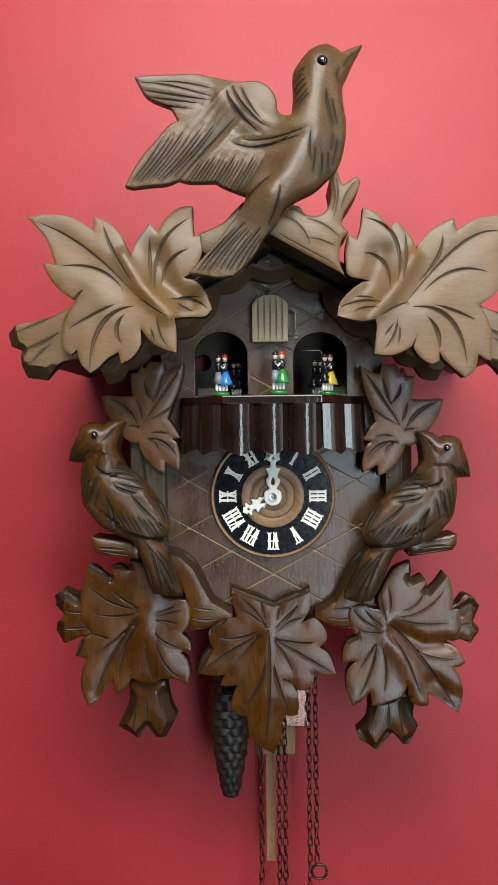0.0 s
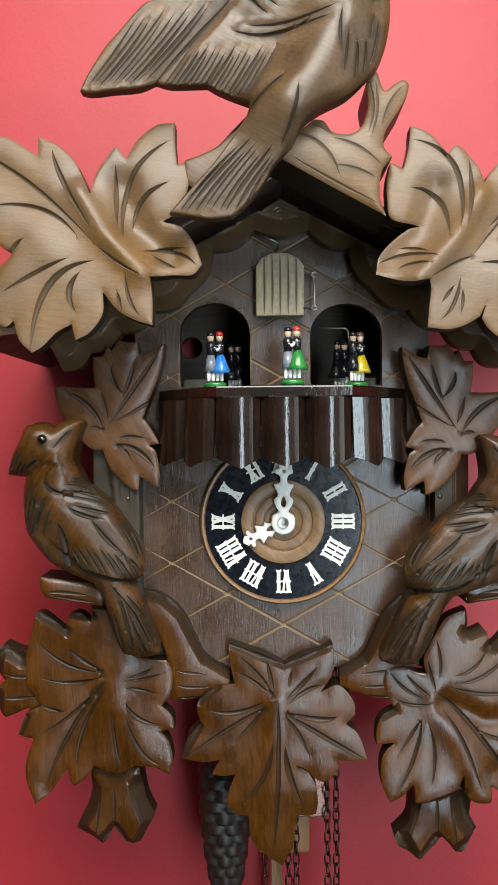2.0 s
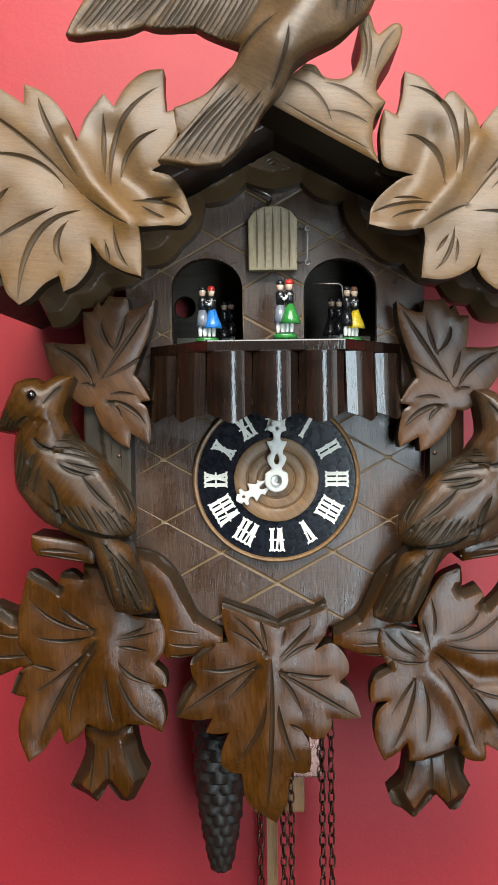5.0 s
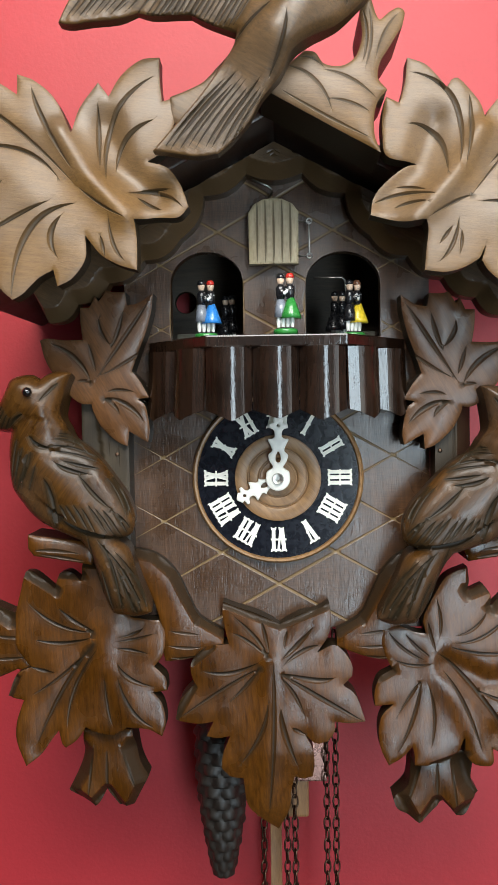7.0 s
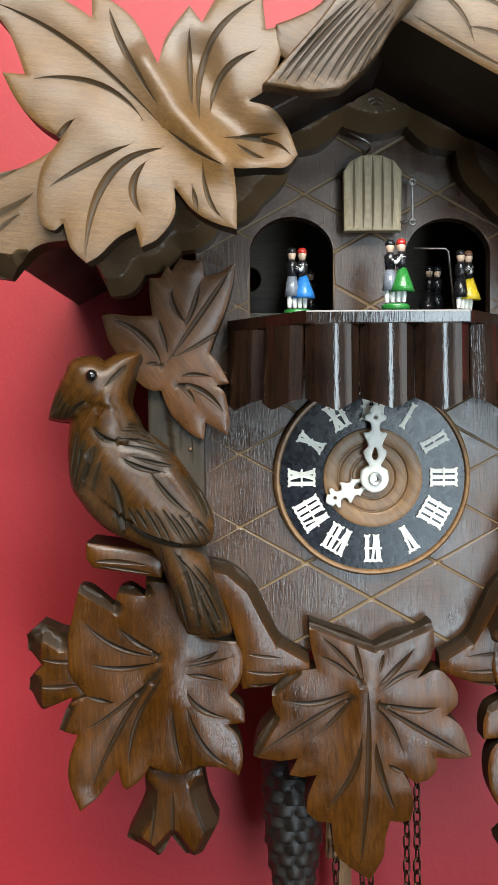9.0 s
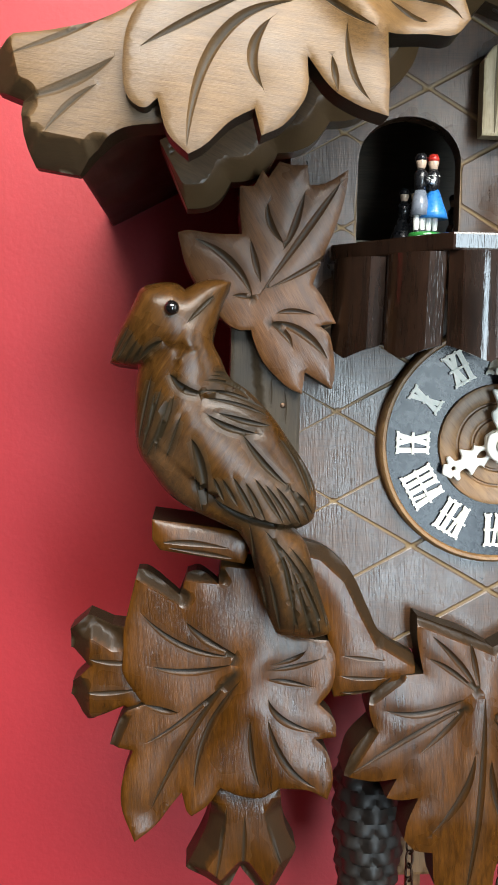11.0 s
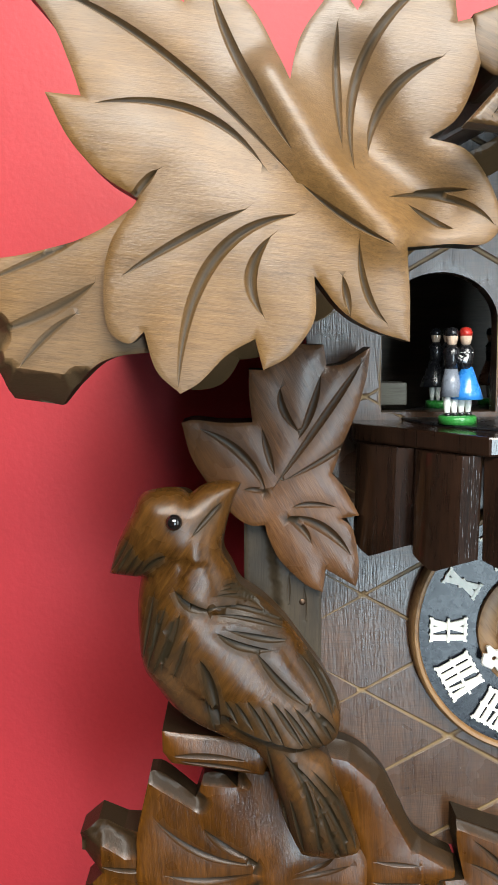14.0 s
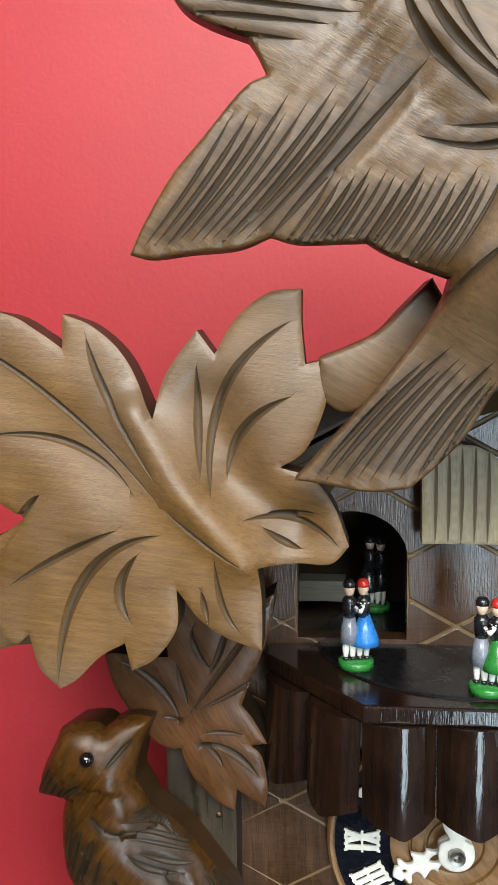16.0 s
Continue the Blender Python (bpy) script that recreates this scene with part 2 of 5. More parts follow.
def stroke(cut, step=0.4):
    """Points along a gouge stroke, the way along it, and its width, narrow at both ends."""
    w, a, b, c = cut[0], *[np.array(q, float) for q in cut[1:4]]
    b = 2 * b - (a + c) / 2
    n = max(4, int((np.linalg.norm(b - a) + np.linalg.norm(c - b)) / step))
    s = np.linspace(0, 1, n + 1)[:, None]
    p = (1 - s) ** 2 * a + 2 * s * (1 - s) * b + s * s * c
    g = 2 * (1 - s) * (b - a) + 2 * s * (c - b)
    g /= np.linalg.norm(g, axis=1)[:, None] + 1e-9
    return p, np.stack([-g[:, 1], g[:, 0]], 1), w * np.clip(np.sin(np.pi * (0.01 + 0.98 * s[:, 0])), 0, 1) ** 0.75


def inside(poly, pts):
    x, y = pts[:, 0][:, None], pts[:, 1][:, None]
    x0, y0 = poly[:, 0][None], poly[:, 1][None]
    x1, y1 = np.roll(poly[:, 0], -1)[None], np.roll(poly[:, 1], -1)[None]
    cross = ((y0 > y) != (y1 > y)) & (x < (x1 - x0) * (y - y0) / (y1 - y0 + 1e-12) + x0)
    return cross.sum(1) % 2 == 1


def to_edge(poly, pts):
    """Distance from points to a closed outline."""
    a, b = poly[None], np.roll(poly, -1, 0)[None]
    best = np.empty(len(pts))
    for i in range(0, len(pts), 2000):
        p = pts[i:i + 2000, None]
        s = np.clip(((p - a) * (b - a)).sum(2) / (((b - a) ** 2).sum(2) + 1e-12), 0, 1)[..., None]
        best[i:i + 2000] = np.sqrt((((a + s * (b - a)) - p) ** 2).sum(2)).min(1)
    return best


def to_line(line, pts):
    """Distance from points to an open line."""
    line = np.array(line, float)
    a, b = line[None, :-1], line[None, 1:]
    p = pts[:, None]
    s = np.clip(((p - a) * (b - a)).sum(2) / (((b - a) ** 2).sum(2) + 1e-12), 0, 1)[..., None]
    return np.sqrt((((a + s * (b - a)) - p) ** 2).sum(2)).min(1)


def relief(name, outline, front, back, height, cuts=(), grid=2.5, holes=(), depth=0.4, valley=0.0, reach=6.0, side_cut=1.0, flare=0.0, lines=(1.0,), lean=(0.0, 0.0, 110.0), chamfers=(), zone=None, halo=0.3):
    """A carved board: outline and cuts in millimetres, its front at y = front less the height, its back at y = back (metres).
    height(points, distance to the edge) gives millimetres; valley sinks the wood round each cut by that much.
    lean: how far the board comes forward for each millimetre below a level, over how many millimetres.
    chamfers: (start, end, width) of slanting faces cut along the edge; borders between the zones of zone(points) stay sharp."""
    loops = [outline, *holes]
    lo, hi = outline.min(0), outline.max(0)
    gx, gy = np.meshgrid(np.arange(lo[0], hi[0], grid), np.arange(lo[1], hi[1], grid * 0.87))
    gx = gx + (np.arange(gx.shape[0]) % 2)[:, None] * grid / 2
    strokes = [stroke(c, 0.4 if len(cuts) < 60 and grid < 5 else 1.0) for c in cuts]
    base = np.stack([gx.ravel(), gy.ravel()], 1)
    for p, n, w in strokes:
        base = base[to_line(p, base) > w.max() * 0.5 + 0.25]
    fill = [base]
    for p, n, w in strokes:
        rows = np.concatenate([p + n * w[:, None] * 0.5, p - n * w[:, None] * 0.5])
        for p2, _, w2 in strokes:
            if p2 is not p and len(rows):
                rows = rows[to_line(p2, rows) > w2.max() * 0.5]
        fill += [p, rows]
    for loop in loops:
        d = np.roll(loop, -1, 0) - np.roll(loop, 1, 0)
        d /= np.linalg.norm(d, axis=1)[:, None] + 1e-9
        n = np.stack([-d[:, 1], d[:, 0]], 1)
        for k in lines:
            fill += [loop + n * k, loop - n * k]
    for a, b, w in chamfers:
        a, b = np.array(a, float), np.array(b, float)
        n = np.array([-(b - a)[1], (b - a)[0]]) / np.linalg.norm(b - a)
        t = np.linspace(-0.1, 1.1, max(4, int(np.linalg.norm(b - a) / 0.6)))[:, None]
        for k in (0.33, 0.66, 1.0):
            fill += [a + (b - a) * t + n * w * k, a + (b - a) * t - n * w * k]
    fill = np.concatenate(fill)
    keep = inside(outline, fill)
    for h in holes:
        keep &= ~inside(h, fill)
    fill = fill[keep]
    far = np.min([to_edge(loop, fill) for loop in loops], 0)
    fill = fill[far > 0.45]
    ring, edges = [], []
    for loop in loops:
        k = len(ring)
        ring += [tuple(q) for q in loop]
        edges += [(k + i, k + (i + 1) % len(loop)) for i in range(len(loop))]
    from_cdt = delaunay_2d_cdt([Vector(q) for q in ring] + [Vector(q) for q in fill], edges, [], 0, 0.02)
    pts = np.array([(v.x, v.y) for v in from_cdt[0]])
    tri = np.array([f for f in from_cdt[2] if len(f) == 3])
    mid = pts[tri].mean(1)
    ok = inside(outline, mid)
    for h in holes:
        ok &= ~inside(h, mid)
    tri = tri[ok]
    a, b, c = (pts[tri[:, i]] for i in range(3))
    flip = (b[:, 0] - a[:, 0]) * (c[:, 1] - a[:, 1]) - (b[:, 1] - a[:, 1]) * (c[:, 0] - a[:, 0]) < 0
    tri[flip] = tri[flip][:, ::-1]
    far = np.min([to_edge(loop, pts) for loop in loops], 0)
    h = np.asarray(height(pts, far), float) * np.ones(len(pts))
    cut = np.zeros(len(pts))
    gouge = np.zeros(len(pts))
    sink = np.zeros(len(pts))
    for p, n, w in strokes:
        m = 3 * reach
        near = np.where((pts > p.min(0) - m).all(1) & (pts < p.max(0) + m).all(1))[0]
        for some in np.array_split(near, len(near) // 3000 + 1):
            if not len(some):
                continue
            u, v = p[None, :-1], p[None, 1:]
            q = pts[some][:, None]
            t = np.clip(((q - u) * (v - u)).sum(2) / (((v - u) ** 2).sum(2) + 1e-12), 0, 1)
            dist = np.sqrt((((u + t[..., None] * (v - u)) - q) ** 2).sum(2))
            wide = w[None, :-1] * (1 - t) + w[None, 1:] * t
            best = dist.argmin(1)
            dist, wide = dist[np.arange(len(some)), best], wide[np.arange(len(some)), best]
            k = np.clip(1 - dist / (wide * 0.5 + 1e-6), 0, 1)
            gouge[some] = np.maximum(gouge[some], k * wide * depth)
            # spreads the cut's colour softly onto the wood beside the stroke
            cut[some] = np.maximum(cut[some], np.maximum(np.clip(k * 2.5, 0, 1), halo * np.exp(-(np.maximum(dist - wide * 0.5, 0) / 1.3) ** 2) * (wide > 0.5)))
            sink[some] = np.maximum(sink[some], np.exp(-(dist / reach) ** 2))
    sliced = np.zeros(len(pts))
    for a, b, w in chamfers:
        sliced = np.maximum(sliced, np.clip(1 - to_line([a, b], pts) / w, 0, 1) * w)
    cut = np.maximum(cut, np.clip(sliced * 3, 0, 0.85))
    h = h - np.maximum(gouge, sliced * 0.9) - sink * valley
    # rim edges belong to one triangle only
    e = np.concatenate([tri[:, [0, 1]], tri[:, [1, 2]], tri[:, [2, 0]]])
    key = np.sort(e, 1)
    _, first, count = np.unique(key, axis=0, return_index=True, return_counts=True)
    rim = e[first[count == 1]]
    n = len(pts)
    out = lean[0] * np.clip(lean[1] - pts[:, 1], 0, lean[2])
    verts = [(x / 1000, front - (y + o) / 1000, Z0 + z / 1000) for (x, z), y, o in zip(pts, h, out)]
    used = np.arange(n) if holes else np.unique(rim)
    centre = outline.mean(0)
    behind = {int(v): n + i for i, v in enumerate(used)}
    verts += [((pts[v][0] + (centre[0] - pts[v][0]) * flare) / 1000, back - out[v] / 1000, Z0 + (pts[v][1] + (centre[1] - pts[v][1]) * flare) / 1000) for v in used]
    faces = [tuple(int(i) for i in f) for f in tri]
    smooth = len(faces)
    faces += [(int(j), int(i), behind[int(i)], behind[int(j)]) for i, j in rim]
    if holes:
        faces += [tuple(behind[int(i)] for i in reversed(f)) for f in tri]
    else:
        follow = {int(i): int(j) for i, j in rim}
        start = nxt = next(iter(follow))
        loop = []
        while nxt in follow:
            loop.append(behind[nxt])
            nxt = follow.pop(nxt)
        faces.append(tuple(reversed(loop)))
    me = bpy.data.meshes.new(name)
    me.from_pydata(verts, [], faces)
    at = me.attributes.new("cut", "FLOAT", "CORNER")
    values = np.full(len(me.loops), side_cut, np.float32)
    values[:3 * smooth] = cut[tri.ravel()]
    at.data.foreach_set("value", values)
    flags = np.zeros(len(faces), bool)
    flags[:smooth] = True
    me.polygons.foreach_set("use_smooth", flags)
    # crisp borders round gouges, slanting faces and zones
    label = 1 * (gouge[tri].max(1) > 0.07) + 2 * (sliced[tri].max(1) > 1e-3)
    if zone is not None:
        label = label + 4 * np.asarray(zone(pts[tri].mean(1)), int)
    every = np.sort(np.concatenate([tri[:, [0, 1]], tri[:, [1, 2]], tri[:, [2, 0]]]), 1).astype(np.int64)
    code = every[:, 0] * len(verts) + every[:, 1]
    order = np.argsort(code, kind="stable")
    code, mark = code[order], np.tile(label, 3)[order]
    pair = np.where((code[1:] == code[:-1]) & (mark[1:] != mark[:-1]))[0]
    crisp = code[pair]
    ends = np.empty(2 * len(me.edges), np.int32)
    me.edges.foreach_get("vertices", ends)
    ends = np.sort(ends.reshape(-1, 2), 1).astype(np.int64)
    me.edges.foreach_set("use_edge_sharp", np.isin(ends[:, 0] * len(verts) + ends[:, 1], crisp))
    me.update()
    return me


def box(size, at=(0, 0, 0), bevel=0.0, bm=None, turn=None):
    """A box with softened edges, in metres, at its centre."""
    bm = bm or bmesh.new()
    made = bmesh.ops.create_cube(bm, size=1.0)["verts"]
    for v in made:
        v.co = Vector(v.co[i] * size[i] for i in range(3))
    if bevel:
        edges = list({e for v in made for e in v.link_edges})
        res = bmesh.ops.bevel(bm, geom=edges, offset=bevel, segments=2, profile=0.6, affect="EDGES", clamp_overlap=True)
        made = list({v for f in res["faces"] for v in f.verts} | {v for v in made if v.is_valid})
    for v in made:
        v.co = (turn @ v.co if turn else v.co) + Vector(at)
    return bm


def lathe(profile, at, steps=96, axis="y", bm=None, wobble=None):
    """Turns a profile of (radius, height) about an axis; for axis y the height goes towards the viewer. Metres."""
    bm = bm or bmesh.new()
    rows = []
    for k, (r, h) in enumerate(profile):
        row = []
        for i in range(steps):
            a = 2 * math.pi * i / steps
            q = r * (wobble(a, k) if wobble else 1)
            p = (q * math.cos(a), -h, q * math.sin(a)) if axis == "y" else (q * math.cos(a), q * math.sin(a), h)
            row.append(bm.verts.new(Vector(p) + Vector(at)))
        rows.append(row)
    for u, v in zip(rows, rows[1:]):
        for i in range(steps):
            j = (i + 1) % steps
            f = bm.faces.new((u[i], u[j], v[j], v[i]))
            f.smooth = True
    if profile[0][0] > 1e-6:
        bm.faces.new(rows[0])
    if profile[-1][0] > 1e-6:
        bm.faces.new(rows[-1])
    bmesh.ops.remove_doubles(bm, verts=bm.verts, dist=1e-7)
    bmesh.ops.recalc_face_normals(bm, faces=bm.faces)
    return bm


def rod(points, radius, sides=8, bm=None, smooth=True):
    """A round wire along points, in metres."""
    bm = bm or bmesh.new()
    pts = [Vector(p) for p in points]
    rows = []
    for i, p in enumerate(pts):
        way = (pts[min(i + 1, len(pts) - 1)] - pts[max(i - 1, 0)]).normalized()
        u = way.orthogonal().normalized() if not rows else (last - way * last.dot(way)).normalized()
        last = u
        v = way.cross(u)
        rows.append([bm.verts.new(p + (u * math.cos(a) + v * math.sin(a)) * radius) for a in (2 * math.pi * k / sides for k in range(sides))])
    for a, b in zip(rows, rows[1:]):
        for k in range(sides):
            f = bm.faces.new((a[k], a[(k + 1) % sides], b[(k + 1) % sides], b[k]))
            f.smooth = smooth
    bm.faces.new(list(reversed(rows[0])))
    bm.faces.new(rows[-1])
    return bm


def sphere(at, r, bm=None, squash=(1, 1, 1), seg=16):
    bm = bm or bmesh.new()
    vs = bmesh.ops.create_uvsphere(bm, u_segments=seg, v_segments=max(6, seg // 2), radius=r)["verts"]
    for v in vs:
        v.co = Vector(v.co[i] * squash[i] for i in range(3)) + Vector(at)
        for f in v.link_faces:
            f.smooth = True
    return bm

# Carved profiles, in millimetres from the dial's centre (x to the right, z up). Each run is one smooth
# stretch of the edge; runs meet in tips and notches. Cuts are gouge strokes: width, start, middle, end.
ROOF_LEAF = (
    [(-166, 197), (-153, 199), (-137, 197), (-128, 192)],
    [(-121, 187)],
    [(-121, 197), (-112, 193), (-103, 184)],
    [(-95, 167), (-92, 179)],
    [(-83, 192)],
    [(-78, 185), (-72, 195), (-63, 202)],
    [(-54, 203), (-54, 193)],
    [(-53, 182)],
    [(-45, 184), (-48, 169), (-53, 158)],
    [(-60, 153), (-51, 150), (-45, 142)],
    [(-41, 131), (-46, 126), (-55, 126)],
)
ROOF_LEAF += (
    [(-66, 125), (-65, 114)],
    [(-65, 101), (-74, 104), (-82, 109)],
    [(-89, 118), (-89, 107), (-95, 98)],
    [(-102, 94)],
    [(-104, 102), (-111, 98), (-118, 91)],
    [(-123, 88), (-129, 94)],
    [(-132, 104), (-136, 101), (-141, 105), (-142, 116), (-140, 127)],
    [(-133, 138), (-142, 144), (-150, 153)],
    [(-156, 165)],
    [(-147, 164), (-150, 173), (-155, 184)],
)
ROOF_LEAF_CUTS = (
    (1.6, (-158, 193), (-127, 175), (-95, 144)),
    (1.2, (-92, 141), (-81, 132), (-70, 125.5)),
    (2, (-114, 190), (-108, 173), (-95, 150)),
    (1.8, (-143, 162), (-119, 160), (-102, 146.5)),
    (1.8, (-83, 182), (-83, 166), (-82, 151)),
    (2.2, (-57, 194), (-76, 174), (-79, 145)),
    (2.2, (-57, 173), (-70, 164), (-75, 150)),
    (1.6, (-70, 138), (-55, 138), (-44, 131)),
)
ROOF_LEAF_CUTS += (
    (1.2, (-63, 140), (-56, 140), (-50, 140)),
    (1.5, (-65, 136), (-59, 132), (-54, 130)),
    (1.8, (-106, 135), (-121, 128), (-137, 118.5)),
    (2.6, (-94, 133.5), (-115, 121), (-123.5, 90)),
    (2.4, (-100, 128), (-105, 118), (-102, 108)),
    (1.5, (-78, 127), (-76, 114), (-71, 106)),
    (1.5, (-82, 118), (-81, 113), (-80, 108)),
    (1.8, (-128, 145), (-132, 141), (-137, 134)),
)
SMALL_LEAF = (
    [(-65, 100), (-66, 91), (-69, 80), (-73, 70)],
    [(-77, 59), (-73, 54)],
    [(-68, 45)],
    [(-74, 44), (-70, 40), (-68, 28)],
    [(-69, 21)],
    [(-79, 27)],
    [(-80, 19), (-86, 22), (-94, 30), (-98, 38)],
    [(-99, 42), (-104, 42), (-110, 46), (-117, 55), (-123, 65)],
    [(-126, 76), (-122, 77), (-113, 76)],
    [(-103, 76), (-104, 85)],
    [(-104, 93)],
    [(-99, 93)],
    [(-96, 99)],
    [(-94, 96)],
    [(-90, 102), (-86, 101)],
    [(-80, 101)],
    [(-79, 94), (-73, 95)],
)
SMALL_LEAF_CUTS = (
    (2, (-68, 95), (-79, 79), (-96, 55)),
    (2, (-81, 91), (-84, 80), (-88, 71)),
    (2.4, (-120, 74), (-107, 66), (-99, 54)),
    (1.8, (-100, 74), (-98, 66), (-96, 59)),
    (1.6, (-106, 54), (-102, 54), (-99, 53)),
    (1.6, (-69, 72), (-78, 65), (-93, 57)),
    (1.6, (-90, 48), (-84, 49), (-76, 48)),
    (2.6, (-91, 45), (-80, 41), (-71, 32)),
    (2, (-92, 44), (-87, 41), (-84, 36)),
    (2, (-94, 87), (-93, 80), (-88, 73)),
)
SIDE_BIRD = (
    [(-149, 29), (-146, 39), (-141, 49), (-138, 55), (-132, 57), (-126, 57)],
    [(-123, 55), (-118, 58), (-112, 59)],
    [(-107, 58), (-110, 51), (-112, 44), (-113, 37), (-110, 31), (-107, 25), (-100, 20), (-92, 12), (-84, 1), (-78, -8), (-75, -17), (-76, -25)],
    [(-80, -28)],
    [(-84, -29), (-78, -35), (-74, -49)],
    [(-68, -66), (-68, -69), (-77, -71)],
    [(-88, -69), (-93, -57), (-96, -46), (-99, -36)],
    [(-103, -30), (-110, -27), (-119, -23), (-128, -17), (-135, -8), (-139, -1), (-140, 10), (-140, 20)],
    [(-139, 28)],
)
TOP_BIRD = (
    [(59, 298), (53, 287), (49, 278), (46, 271), (46, 261), (48, 248), (47, 233), (43, 220), (36, 212), (27, 204), (15, 198), (7, 192), (2, 183), (-6, 174), (-12, 164), (-19, 156)],
    [(-26, 150), (-36, 149), (-48, 151)],
    [(-55, 152), (-45, 163), (-35, 174), (-25, 187), (-19, 196)],
    [(-17, 202), (-25, 205), (-32, 208)],
    [(-37, 211), (-44, 211), (-54, 211)],
    [(-61, 213), (-69, 210), (-81, 209), (-91, 208)],
)
TOP_BIRD += (
    [(-96, 209), (-92, 217), (-85, 228), (-77, 237), (-67, 248)],
    [(-61, 251), (-64, 257)],
    [(-66, 260), (-76, 264), (-83, 269)],
    [(-89, 280), (-76, 281), (-63, 281), (-49, 281), (-40, 279), (-28, 276), (-20, 275), (-15, 276), (-7, 275), (-1, 271), (3, 264), (4, 256), (8, 252), (12, 252)],
    [(13, 254), (14, 267), (14, 279), (19, 287), (25, 293), (34, 297), (41, 295)],
    [(45, 292), (53, 296)],
)
RIDGE_BRANCH = (
    [(-6, 182), (2, 190), (9, 194)],
    [(14, 198), (19, 197), (23, 192), (31, 191), (37, 195), (40, 204), (39, 214)],
    [(41, 221), (44, 220)],
    [(46, 214), (48, 211)],
    [(52, 214), (56, 216), (59, 214)],
    [(58, 208), (53, 200), (48, 192), (47, 185)],
    [(51, 180), (46, 173), (45, 161)],
    [(48, 152), (23, 166)],
    [(0, 179)],
)
RIDGE_BRANCH_CUTS = (
    (2.0, (4, 192), (18, 185), (26, 171)),
    (1.6, (12, 195), (18, 194), (23, 190)),
    (1.8, (23, 189), (34, 185), (46, 176)),
    (1.8, (25, 176), (34, 174), (43, 170)),
    (1.6, (3, 181), (23, 169), (44, 158)),
    (1.8, (40, 216), (42, 204), (40, 192)),
    (1.5, (43, 216), (44, 203), (41, 189)),
    (1.5, (56, 213), (50, 205), (46, 194)),
)
RIDGE_STEM = (
    [(-48, 183), (-40, 186), (-32, 190), (-25, 197)],
    [(-18, 204), (-11, 188)],
    [(-26, 176), (-40, 168)],
    [(-49, 173)],
)
CORNER_LEAF = (
    [(-108, -45)],
    [(-109, -55), (-116, -50)],
    [(-121, -51)],
    [(-124, -60), (-135, -51)],
    [(-140, -50), (-143, -63), (-145, -73), (-145, -81), (-145, -90), (-140, -98)],
    [(-137, -102), (-145, -106)],
    [(-150, -118)],
    [(-141, -120), (-145, -132), (-145, -143)],
    [(-140, -156), (-132, -150), (-126, -142)],
    [(-122, -137), (-120, -144)],
)
CORNER_LEAF += (
    [(-118, -146), (-112, -142)],
    [(-107, -135), (-100, -138), (-91, -139)],
    [(-84, -135), (-73, -136)],
    [(-65, -140), (-63, -132), (-65, -122)],
    [(-70, -116)],
    [(-62, -115), (-63, -108)],
    [(-69, -102), (-64, -95), (-63, -84)],
    [(-66, -77), (-75, -76), (-84, -73)],
    [(-83, -60), (-86, -48)],
)
CORNER_LEAF_CUTS = (
    (2, (-138, -67), (-122, -79), (-102, -83)),
    (2.4, (-121, -70), (-113, -77), (-102, -82)),
    (2.2, (-134, -87), (-119, -89), (-104, -86)),
    (1.6, (-136, -117), (-119, -106), (-102, -90)),
    (2, (-102, -89), (-119, -114), (-134, -144)),
    (2.4, (-89, -108), (-82, -125), (-70, -135)),
    (2.2, (-89, -100), (-83, -108), (-70, -113)),
)
CORNER_LEAF_CUTS += (
    (1.6, (-96, -108), (-95, -123), (-92, -134)),
    (1.8, (-89, -92), (-82, -93), (-72, -95)),
    (1.5, (-89, -88), (-80, -87), (-69, -84)),
    (1.5, (-88, -86), (-80, -84), (-75, -81)),
    (1.8, (-100, -92), (-113, -114), (-117, -135)),
    (2, (-137, -102), (-130, -104), (-124, -105)),
)
CENTRE_LEAF = (
    [(-31, -67), (-23, -70), (-11, -74)],
    [(0, -80), (11, -74), (20, -72)],
    [(27, -68), (28, -77), (26, -86)],
    [(20, -95), (29, -91), (35, -95), (39, -102)],
    [(39, -108)],
    [(34, -113), (41, -119)],
    [(46, -133), (37, -134)],
    [(29, -133), (29, -139)],
    [(25, -144), (19, -145)],
    [(13, -140), (17, -148), (18, -157)],
)
CENTRE_LEAF += (
    [(17, -164), (12, -165)],
    [(7, -164), (5, -173), (4, -183)],
    [(-2, -195), (-13, -187), (-19, -180)],
    [(-21, -165), (-28, -164)],
    [(-33, -159), (-32, -151)],
    [(-28, -141), (-35, -142)],
    [(-41, -141)],
    [(-37, -133), (-46, -134)],
    [(-58, -132), (-55, -121)],
    [(-47, -112), (-49, -105), (-48, -99), (-41, -92)],
    [(-28, -90), (-31, -76)],
)
CENTRE_LEAF_CUTS = (
    (2.2, (-4, -99), (-4, -139), (-7, -184)),
    (2, (-25, -75), (-14, -86), (-7, -96)),
    (1.8, (-26, -84), (-17, -89), (-7, -97)),
    (1.8, (-10, -77), (-8, -86), (-6, -95)),
    (2.2, (18, -81), (9, -91), (1, -98)),
    (2, (21, -91), (12, -94), (2, -101)),
    (1.4, (4, -83), (3, -87), (2, -92)),
    (2.2, (-42, -105), (-27, -106), (-12, -100)),
)
